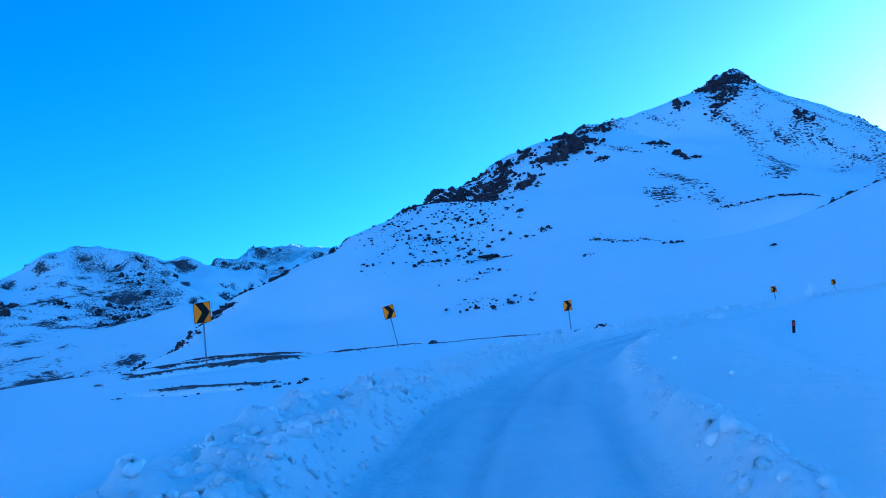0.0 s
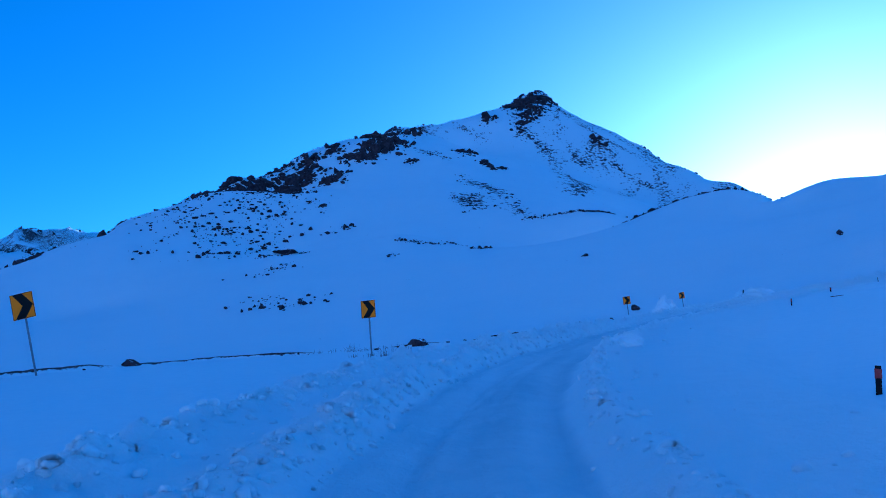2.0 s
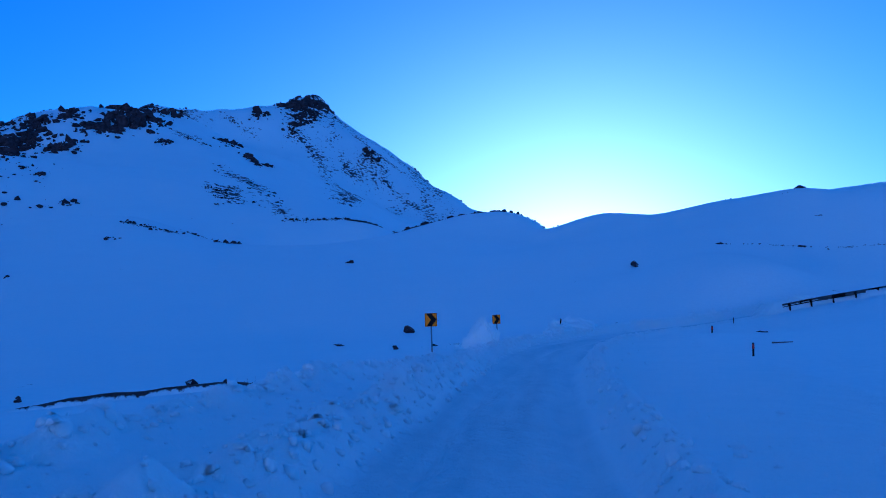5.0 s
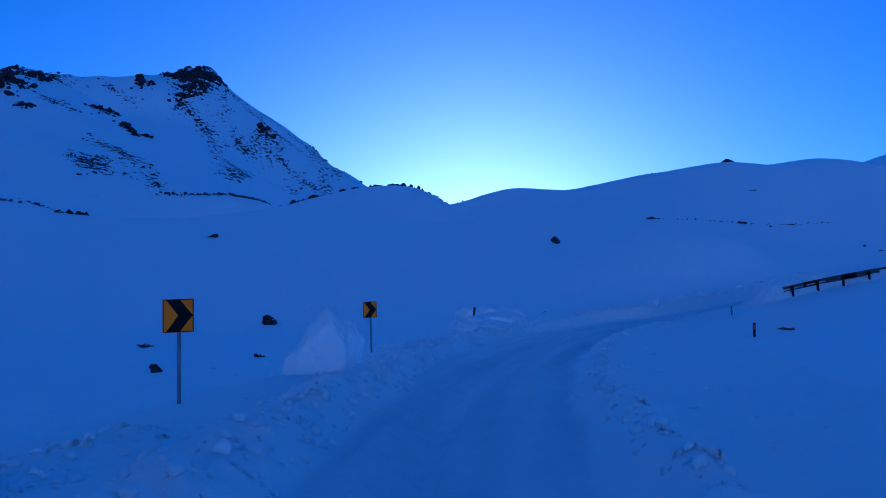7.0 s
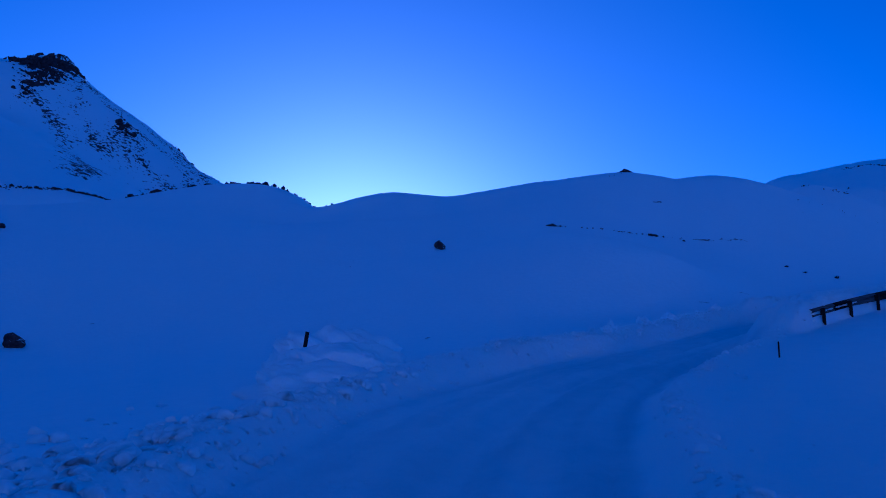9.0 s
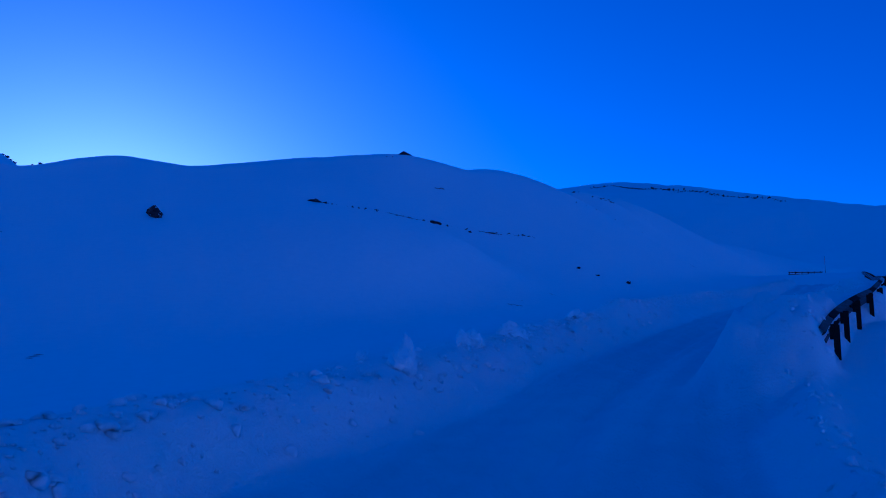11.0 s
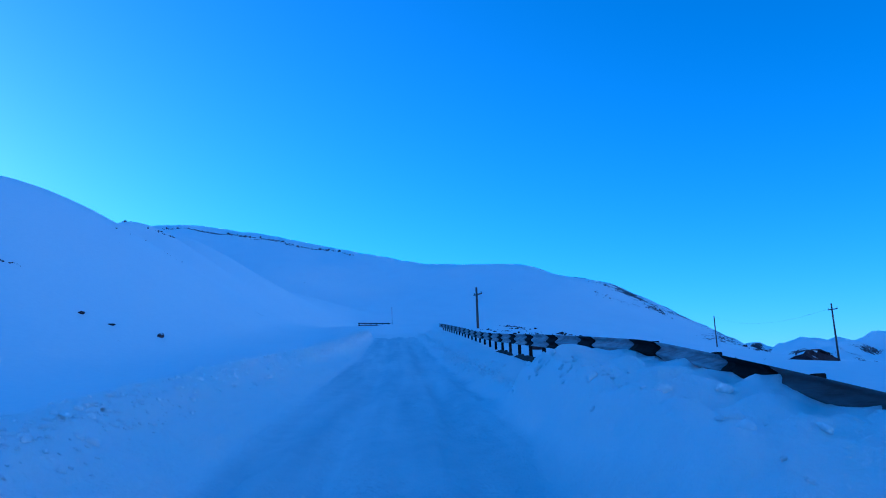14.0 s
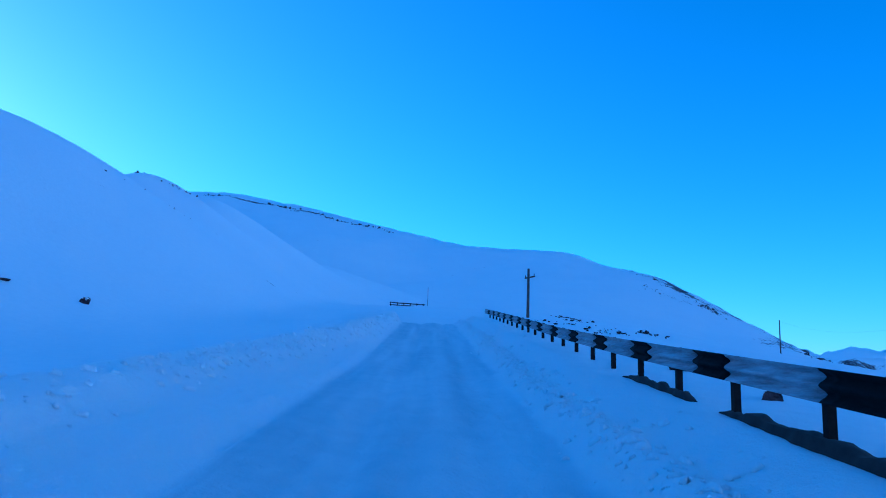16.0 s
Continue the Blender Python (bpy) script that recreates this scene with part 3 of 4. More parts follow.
def lane_profile(s, d):
    """Height over the road's own level across the ploughed lane; d to the left."""
    left, crests = d > 0, berm_crests(s)
    top = np.where(left, 0.5, 0.38)
    e = np.where(left, d - crests[0], -d - crests[1]) + top
    billow = 1.3 * np.abs(rough_noise(s, d, 0.85, 105, 2)) + 0.75 * np.abs(rough_noise(s, d, 0.36, 106, 2))
    width = np.where(e < top, np.where(left, 0.3, 0.22), np.where(left, 0.62, 0.3))
    ridge = np.exp(-((e - top) / width) ** 2)
    tall = 0.33 + 0.16 * rough_noise(s, d * 0.2, 5.0, 107, 3) - np.where(left, 0.03, 0.15 + 0.05 * step(155, 163, s))
    wall = step(-0.15, 0.4, e) * np.where(left, 0.2 - 0.25 * step(1.0, 2.4, e) * step(90, 104, s) + 0.4 * step(-0.2, 1.3, e) * step(122, 134, s) + 0.15 * step(0.3, 2.6, e) * step(152, 160, s),
                                          0.16 + 0.12 * step(0.2, 1.2, e) * step(134, 146, s) + (0.2 * step(158, 162, s) + 0.14 * step(174, 184, s)) * step(0.7, 1.6, e))
    calm = step(116, 128, s)
    face = np.clip((d - berm_foot(s)) / np.maximum(crests[0] - berm_foot(s), 0.3), 0, 1) * left * step(133, 140, s)
    wall = np.maximum(wall, face ** 0.8 * (0.42 + 0.1 * rough_noise(s, d, 1.8, 114, 3)))
    drift = 0.62 + 0.5 * rough_noise(s, d, 2.6, 112, 3) + 0.3 * np.clip(rough_noise(s, d, 0.9, 113, 2), 0, 1)
    z = wall + ridge * np.clip(tall, 0.08, 0.9) * ((0.35 + 0.9 * billow) * (1 - calm) + (drift + 0.12 * billow) * calm)
    rail, beam = rail_place(s)
    past, near_end = -d - rail, 1 - step(146.5, 150, s)
    buried = step(139.3, 140.9, s) * (1 - step(144.2, 146.2, s))
    pile = step(-1.95, -1.2, past) * (1 - 0.8 * step(-0.2, 0.25, past) * near_end - 0.5 * step(0.1, 0.7, past) * (1 - near_end)) * step(137.8, 140.4, s) * (1 - step(158, 161.5, s))
    z = np.maximum(z, pile * (beam - 0.03 + 0.38 * buried + 0.22 * (billow - 0.5)))
    mound = np.exp(-((s - 143.4) / 1.7) ** 2 - ((d + 1.8) / 0.5) ** 2)
    z = np.maximum(z, mound * (0.92 + 0.25 * billow))
    spill = np.exp(-((d - outer_crest(s)) / 0.5) ** 2) * step(34, 40, s) * (1 - step(96, 112, s))
    z = z + spill * 0.36 * (0.25 + billow)
    inside = 1 - step(-0.2, 0.12, e)
    rut = np.exp(-((np.abs(d - 0.1) - 0.78) / 0.22) ** 2)
    z = z - 0.09 * rut * inside + inside * (0.07 * rough_noise(s * 0.07, d, 0.35, 109, 3) + 0.035 * rough_noise(s * 0.25, d, 0.16, 110, 2))
    return z + 0.012 * rough_noise(s, d, 0.4, 111, 3)


def build_road():
    s = np.arange(20.0, 216.0, 0.125)
    d = np.r_[np.arange(-6.4, -3.2, 0.16), np.arange(-3.2, -0.9, 0.07), np.arange(-0.9, 1.4, 0.09), np.arange(1.4, 5.4, 0.075), np.arange(5.4, 6.7, 0.16)]
    ss, dd = np.meshgrid(s, d, indexing="ij")
    at = [np.interp(ss, ROAD_S, ROAD[:, k]) for k in range(3)]
    dx, dy = np.interp(ss, ROAD_S, ROAD_DIR[:, 0]), np.interp(ss, ROAD_S, ROAD_DIR[:, 1])
    x, y = at[0] - dd * dy, at[1] + dd * dx
    z = at[2] + lane_profile(ss, dd)
    g = ground_height(x.ravel(), y.ravel())[0].reshape(x.shape)
    out = np.where(dd > 0, step(5.0, 6.4, dd), step(3.6, 6.0, -dd))
    z = z * (1 - out) + (g - 0.12 * step(5.9, 6.4, np.abs(dd))) * out
    ob = grid_mesh("road", x, y, z, CHUNK)
    crests, foot = berm_crests(ss), berm_foot(ss)
    off = np.where(dd > 0, dd - crests[0], -dd - crests[1])
    inner = np.where(dd > 0, dd - foot, off + 0.45)
    outer = np.exp(-((dd - outer_crest(ss)) / 0.6) ** 2) * step(34, 40, ss) * (1 - step(96, 112, ss))
    rail = np.clip(1 - np.abs(-dd - rail_place(ss)[0] + 0.9) / 1.3, 0, 1) * step(138, 141, ss) * (1 - step(158, 162, ss))
    loose = np.maximum(step(-0.15, 0.2, inner) * (1 - step(0.6, 1.7, off)), np.maximum(outer, rail)) * (0.8 + 0.2 * step(118, 130, ss))
    for name, value in (("packed", (1 - step(-0.2, 0.15, inner)) * np.clip(0.62 + 0.5 * rough_noise(ss * 0.05, dd, 0.42, 115, 3), 0.1, 1)), ("loose", loose)):
        at = ob.data.attributes.new(name, "FLOAT", "POINT")
        at.data.foreach_set("value", value.ravel().astype(np.float32))
    return tagged(ob, "single lane ploughed through deep snow with wheel ruts", "road", kind="structure")


build_road()


# ---- rocks ----
def ico(sub):
    bm = bmesh.new()
    bmesh.ops.create_icosphere(bm, subdivisions=sub, radius=1.0)
    v = np.array([x.co[:] for x in bm.verts])
    f = [[q.index for q in p.verts] for p in bm.faces]
    bm.free()
    return v, f


ICO = {1: ico(1), 2: ico(2), 3: ico(3), 5: ico(5)}


def stone_shape(rng, sub, sharp=0.35, cuts=(0.38, 0.75)):
    """Vertices of an angular stone about 2 across: a ball cut by random planes."""
    v = ICO[sub][0].copy()
    for _ in range(10):
        n = rng.normal(size=3)
        n /= np.linalg.norm(n)
        cut = rng.uniform(*cuts)
        over = np.clip(v @ n - cut, 0, None)
        v -= over[:, None] * n * (0.85 + sharp * 0.4)
    v += rng.normal(size=v.shape) * 0.035
    return v * rng.uniform(0.85, 1.5, 3)


def boulder(x, y, size, label, seed, flat=0.75, turn=0.0, name="boulder", group=""):
    rng = np.random.default_rng(seed)
    v = stone_shape(rng, 3, 0.4, (0.28, 0.6)) * (size / 2) * 1.25
    v[:, 2] *= flat
    ob = joined_mesh(name, v.tolist(), ICO[3][1], ROCK)
    ob.matrix_world = pose(x, y, height(x, y) + 0.12 * size * flat, 0, 0, turn)
    return tagged(ob, label, "rock", group)


def scatter_rocks(name, places, sizes, seed, mat, label, sub=1, sink=0.2):
    """Many stones in one mesh."""
    rng = np.random.default_rng(seed)
    shapes = [stone_shape(rng, sub) for _ in range(14)]
    fs = np.array(ICO[sub][1])
    z = ground_height(places[:, 0], places[:, 1])[0]
    vs, faces = [], []
    for k, (p, s) in enumerate(zip(places, sizes)):
        a = rng.uniform(0, 2 * math.pi)
        v = shapes[k % 14] * (s / 2) * rng.uniform(0.6, 1.35, 3)
        c, n = math.cos(a), math.sin(a)
        v = np.stack([v[:, 0] * c - v[:, 1] * n + p[0], v[:, 0] * n + v[:, 1] * c + p[1], v[:, 2] * 0.8 + z[k] + s * (0.3 - sink)], 1)
        faces.append(fs + k * len(v))
        vs.append(v)
    ob = joined_mesh(name, np.concatenate(vs).tolist(), np.concatenate(faces).tolist(), mat)
    return tagged(ob, label, "rocks", kind="stuff")


def along_crest(crest, u):
    p = np.array(crest, float)
    k = u * (len(p) - 1)
    return np.stack([np.interp(k, np.arange(len(p)), p[:, n]) for n in range(2)], 1)


def crest_rocks(rng, n, u0, u1, reach, small, large, spread=1.0):
    u = rng.uniform(u0, u1, n)
    p = along_crest(MAIN_CREST, u)
    clump = np.sin(u * 61.0) + np.sin(u * 143.0 + 1.0)
    to = np.array([20.0, 30.0]) - p
    to /= np.hypot(to[:, 0], to[:, 1])[:, None]
    r = np.abs(rng.normal(size=n)) ** spread * reach * (0.75 + 0.25 * clump) - 2
    p = p + to * r[:, None] + rng.normal(size=(n, 2)) * 3
    s = small + (large - small) * rng.uniform(0, 1, n) ** 4
    far = np.hypot(p[:, 0] - 20, p[:, 1] - 30) > 115
    return p[far], s[far]


def line_rocks(rng, pts, n, wide, small, large):
    m = n if np.max(wide) < 4 else max(4, n // 7)
    p = along_crest(pts, rng.uniform(0, 1, m)) + rng.normal(size=(m, 2)) * wide
    if m < n:
        p = p[rng.integers(0, m, n)] + rng.normal(size=(n, 2)) * np.max(wide) * rng.uniform(0.05, 0.3, (n, 1))
    return p, small + (large - small) * rng.uniform(0, 1, n) ** 3


_rng = np.random.default_rng(77)
STONES = []
for _k in range(14):
    _v = stone_shape(_rng, 1, 0.5) * _rng.uniform(0.6, 1.3, 3)
    _v[:, 0] += _v[:, 2] * _rng.uniform(-0.5, 0.5)
    _me = bpy.data.meshes.new("rock")
    _me.from_pydata((_v * 0.5).tolist(), [], ICO[1][1])
    _me.materials.append(CRAG)
    STONES.append(_me)


def rock_outcrop(x, y, wide, count, seed, label):
    """A mass of broken rock: a few great blocks and many small ones round them."""
    rng = np.random.default_rng(seed)
    off = rng.normal(size=(count, 2)) * wide * np.array([0.30, 0.34])
    off[:6] *= 0.8
    size = wide * (0.045 + 0.23 * rng.uniform(0, 1, count) ** 2)
    size[:6] = wide * rng.uniform(0.26, 0.44, 6)
    base = height(x, y)
    z = ground_height(x + off[:, 0], y + off[:, 1])[0] - base
    ob = thing("rock_outcrop", pose(x, y, base), label, "rock outcrop", "rock outcrops on the mountain")
    for k in range(count):
        stone = new("rock", STONES[int(rng.integers(14))])
        stone.parent = ob
        stone.matrix_local = pose(off[k, 0], off[k, 1], z[k] + size[k] * 0.02, rng.uniform(-60, 60), rng.uniform(-60, 60), rng.uniform(0, 360)) @ Matrix.Diagonal(
            (size[k] * rng.uniform(0.8, 1.3), size[k] * rng.uniform(0.8, 1.3), size[k] * rng.uniform(0.8, 1.3), 1.0))
    return ob


for _k, (_x, _y, _w, _n) in enumerate((
        (-6, 396, 22, 110), (-12, 384, 12, 50), (12.5, 404, 23, 120), (30, 385, 14, 80), (49, 410, 17, 90), (64, 428, 22, 110), (76, 443, 18, 90), (36, 430, 14, 60), (-20, 392, 17, 70),
        (-28, 380, 12, 50), (-23, 403, 12, 50), (-36, 350, 9, 40), (2, 434, 13, 50), (21, 426, 15, 60), (68, 468, 15, 60), (104, 521, 16, 60), (90, 512, 12, 40),
        (-56, 330, 9, 36), (-63, 313, 6, 24), (-69, 297, 9, 36), (-74, 282, 7, 26), (-80, 259, 5, 18), (-81, 247, 8, 32), (-88, 234, 5, 18), (-92, 220, 8, 30), (-94, 206, 6, 24), (-95, 191, 6, 24), (-95, 178, 4, 16), (-94, 160, 4, 14),
        (77, 397, 8, 40), (117.5, 430, 11, 50), (125, 445, 9, 36), (123.5, 397, 10, 36), (18, 306, 5, 16), (23.5, 279, 5, 18))):
    rock_outcrop(_x, _y, _w, int(_n * 1.4), 500 + _k, "dark jagged rock outcrop with snow on its ledges")
for _k, (_x, _y, _w, _n) in enumerate((
        (191, 598, 13, 46), (268, 660, 25, 80), (250, 645, 24, 80), (231, 622, 23, 80), (240, 608, 16, 50), (230, 595, 18, 60), (217, 584, 13, 40), (212, 572, 9, 30), (262, 640, 16, 50), (268, 545, 14, 44), (276, 552, 9, 24), (284, 672, 14, 40))):
    rock_outcrop(_x, _y, _w, int(_n * 1.4), 540 + _k, "dark shattered rocks of the summit, dusted with snow")


def build_rocks():
    rng = np.random.default_rng(7)
    p, s = crest_rocks(rng, 900, 0.25, 0.56, 20, 0.7, 3.6)
    scatter_rocks("crag", p, s, 1, CRAG, "broken dark crags along the mountain crest", 2, 0.34)
    p, s = crest_rocks(rng, 260, 0.2, 0.5, 40, 0.4, 1.8, 1.0)
    fan = line_rocks(rng, [(4, 370), (-6, 315), (-17, 284), (-27, 253)], 950, np.array([11.0, 19.0]), 0.3, 2.2)
    side = line_rocks(rng, [(-30, 340), (-45, 300), (-55, 260)], 160, np.array([12.0, 16.0]), 0.35, 1.8)
    p, s = np.concatenate([p, fan[0], side[0]]), np.concatenate([s, fan[1], side[1]])
    scatter_rocks("scree", p, s, 2, CRAG, "loose dark stones strewn below the crags")
    p, s = crest_rocks(rng, 300, 0.655, 0.72, 22, 0.6, 3.0)
    runs = [line_rocks(rng, *g) for g in (([(270, 665), (240, 615), (222, 585)], 420, 9.0, 0.6, 3.2), ([(262, 640), (236, 592)], 200, 8.0, 0.6, 2.6), ([(284, 672), (300, 650), (320, 590)], 160, 3.0, 0.6, 2.4))]
    p, s = np.concatenate([p] + [q[0] for q in runs]), np.concatenate([s] + [q[1] for q in runs])
    scatter_rocks("summit_crag", p, s, 3, CRAG, "dark rocks on the snowy summit", 2, 0.3)
    p, s = crest_rocks(rng, 260, 0.80, 0.97, 8, 1.0, 4.0)
    scatter_rocks("ridge_stones", p, s, 4, CRAG, "stones along the far ridge")
    p, s = crest_rocks(rng, 480, 0.0, 0.3, 6, 0.5, 2.6)
    scatter_rocks("spur_stones", p, s, 5, CRAG, "dark stones on the lower mountain spur")
    groups = [([(28, 195), (37, 188)], 60, 1.4, 0.3, 1.0), ([(43, 195), (61, 219), (75, 221)], 160, 1.6, 0.3, 1.0), ([(44, 172), (46.5, 169)], 40, 0.9, 0.4, 1.5), ([(51, 236), (53, 234)], 22, 0.9, 0.5, 1.7),
              ([(94, 267), (107, 266), (119, 266)], 130, 0.9, 0.4, 1.4), ([(119, 266), (128, 262)], 110, 2.6, 0.5, 1.9),
              ([(79, 167), (86, 163.8), (92, 162.4)], 120, 0.5, 0.7, 1.9), ([(92, 162.4), (97, 161), (102, 157.5), (107, 154), (114, 149.6)], 110, 0.4, 0.5, 1.6),
              ([(-12, 155), (-7, 144), (-3, 137), (2, 142.5)], 70, 2.2, 0.3, 1.6), ([(-9, 186), (-1, 192.5)], 36, 3.0, 0.3, 1.3), ([(22, 175), (23, 173)], 12, 0.8, 0.3, 1.0),
              ([(118, 440), (126, 410), (127, 385)], 110, 4.5, 0.6, 2.6), ([(130, 450), (108, 405)], 40, 3.0, 0.6, 2.4)]
    groups += [(run, 110, wide * 0.45, 0.4, 1.3) for run, wide in STREAKS[:9]]
    ps, ss = zip(*(line_rocks(rng, *g) for g in groups))
    scatter_rocks("stone_band", np.concatenate(ps), np.concatenate(ss), 6, CRAG, "bands of small stones on the snow slope")
    groups = [([(116, 112), (117, 104), (116, 98)], 22, 0.8, 0.3, 1.0), ([(112, 86.6), (118, 87.2), (121, 85.8)], 16, 0.5, 0.12, 0.4),
              ([(84.3, 79.0), (89.5, 74.5), (92, 72.3), (98, 69.3), (104, 67.3)], 150, 0.16, 0.05, 0.26),
              ([(138, 70), (150, 68), (160, 66)], 8, 1.0, 0.12, 0.35),
              ([(104, 136), (108, 132), (114, 127), (117, 118), (117, 108)], 110, 0.5, 0.12, 0.45)]
    ps, ss = zip(*(line_rocks(rng, *g) for g in groups))
    scatter_rocks("hill_stones", np.concatenate(ps), np.concatenate(ss), 7, ROCK, "stones poking out of the near snow hill")
    groups = [(run, 120, wide * 0.6, 3.0, 12.0) for run, wide in FAR_RIBS] + [(FAR_WEST[:5], 240, 16.0, 3.0, 12.0), (FAR_WEST[5:], 160, 26.0, 6.0, 22.0)]
    ps, ss = zip(*(line_rocks(rng, *g) for g in groups))
    scatter_rocks("far_crag", np.concatenate(ps), np.concatenate(ss), 10, CRAG, "dark crags on the distant western peaks", 1, 0.32)
    groups = [(EAST_CREST[1:8], 80, 4.0, 0.8, 3.0), ([(430, -112), (398, -125), (372, -134)], 50, 4.0, 0.2, 0.8), ([(348, -88), (352, -103), (353, -116), (345, -130)], 60, 4.0, 0.2, 0.8),
              ([(290, -107), (310, -118)], 40, 5.0, 0.4, 1.6),
              ([(147, 23), (154, 20), (160, 21)], 40, 1.0, 0.2, 0.6), ([(113, 29), (118, 27)], 16, 0.8, 0.15, 0.5),
              ([(108, 33), (118, 31), (126, 32)], 36, 0.9, 0.12, 0.45), ([(110, 15), (114, 6), (118, 2)], 22, 1.5, 0.2, 0.7),
              (EAST_CREST[1:7], 160, 2.0, 0.3, 1.2), ([(672, 165), (642, 136), (624, 112), (587, 84), (566, 59), (552, 27)], 300, 1.6, 0.6, 2.4),
              ([(172.6, 73.6), (175, 70.5)], 22, 0.5, 0.12, 0.5), ([(537, 26), (531, 20)], 14, 1.5, 0.6, 2.0), ([(453, -80), (391, -98), (362, -101), (343, -98)], 260, 2.0, 0.3, 1.2),
              ([(372, -78), (360, -82), (352, -90)], 60, 2.0, 0.2, 0.8), ([(175, 78), (216, 79), (240, 82)], 40, 0.8, 0.2, 0.8)]
    ps, ss = zip(*(line_rocks(rng, *g) for g in groups))
    scatter_rocks("east_stones", np.concatenate(ps), np.concatenate(ss), 8, ROCK, "dark stones on the eastern slope")
    groups = [(BANK_EDGE[1:7], 90, 0.5, 0.06, 0.3), (BANK_EDGE[6:], 40, 0.5, 0.06, 0.35), ([(-20.8, -1.1), (-18.6, -2.2), (-16.8, -1.8)], 300, 0.6, 0.04, 0.24)]
    ps, ss = zip(*(line_rocks(rng, *g) for g in groups))
    scatter_rocks("bank_stones", np.concatenate(ps), np.concatenate(ss), 9, ROCK, "gravel and stones along the edge of the road bank")


build_rocks()
SINGLE = "single boulders in the snow"
for _x, _y, _size, _label, _seed, _flat in (
        (71.0, 82.0, 1.25, "dark angular boulder alone on the snow slope", 21, 0.7), (-1.1, 30.3, 1.1, "low brown boulder beside the road bank", 22, 0.55),
        (38.9, 83.8, 1.2, "dark boulder capped with snow", 23, 0.9), (0, 259, 8.0, "large dark boulder below the crags", 24, 0.7),
        (84.3, 79.0, 0.75, "small dark rock on the snow hill", 25, 0.55), (92, 72.3, 1.0, "flat dark rock on the snow hill", 26, 0.4),
        (94.5, 70.2, 0.5, "flat dark rock on the snow hill", 27, 0.45), (98, 69.5, 0.45, "flat dark rock on the snow hill", 28, 0.45),
        (117.8, 87.2, 1.7, "dark rock on the top of the hill", 29, 0.6), (191.5, 600, 6.5, "upright dark rock tooth on the ridge", 30, 1.5),
        (18.48, 49.44, 0.38, "dark square stone in the snow", 47, 0.7), (22.86, 52.8, 0.36, "small dark stone in the snow", 32, 0.6),
        (25.6, 71.8, 0.7, "flat dark stone in the snow", 33, 0.35), (41.8, 253, 2.4, "dark rock on the snow slope", 34, 0.8),
        (51.8, 125, 1.3, "dark rock on the snow slope", 35, 0.9), (51.5, 235.6, 1.8, "dark rock on the snow slope", 36, 0.9),
        (41.05, 44.55, 0.5, "small dark stone in the snow", 37, 0.5), (-13.5, 25.6, 1.0, "low dark rock on the bank edge", 38, 0.3),
        (98, 60.1, 0.45, "small dark stone on the snow slope", 43, 0.4), (98, 61.8, 0.5, "small dark stone on the snow slope", 44, 0.6),
        (100, 58.0, 0.6, "dark stone on the snow slope", 39, 0.8), (80.2, 41.0, 0.5, "low dark rock behind the guard rail", 40, 0.45),
        (86, 39.8, 0.7, "low dark rock behind the guard rail", 41, 0.45), (127, -4.0, 4.6, "dark rock standing out below the road", 42, 0.55)):
    boulder(_x, _y, _size, _label, _seed, _flat, _seed * 37 % 360, group=SINGLE)


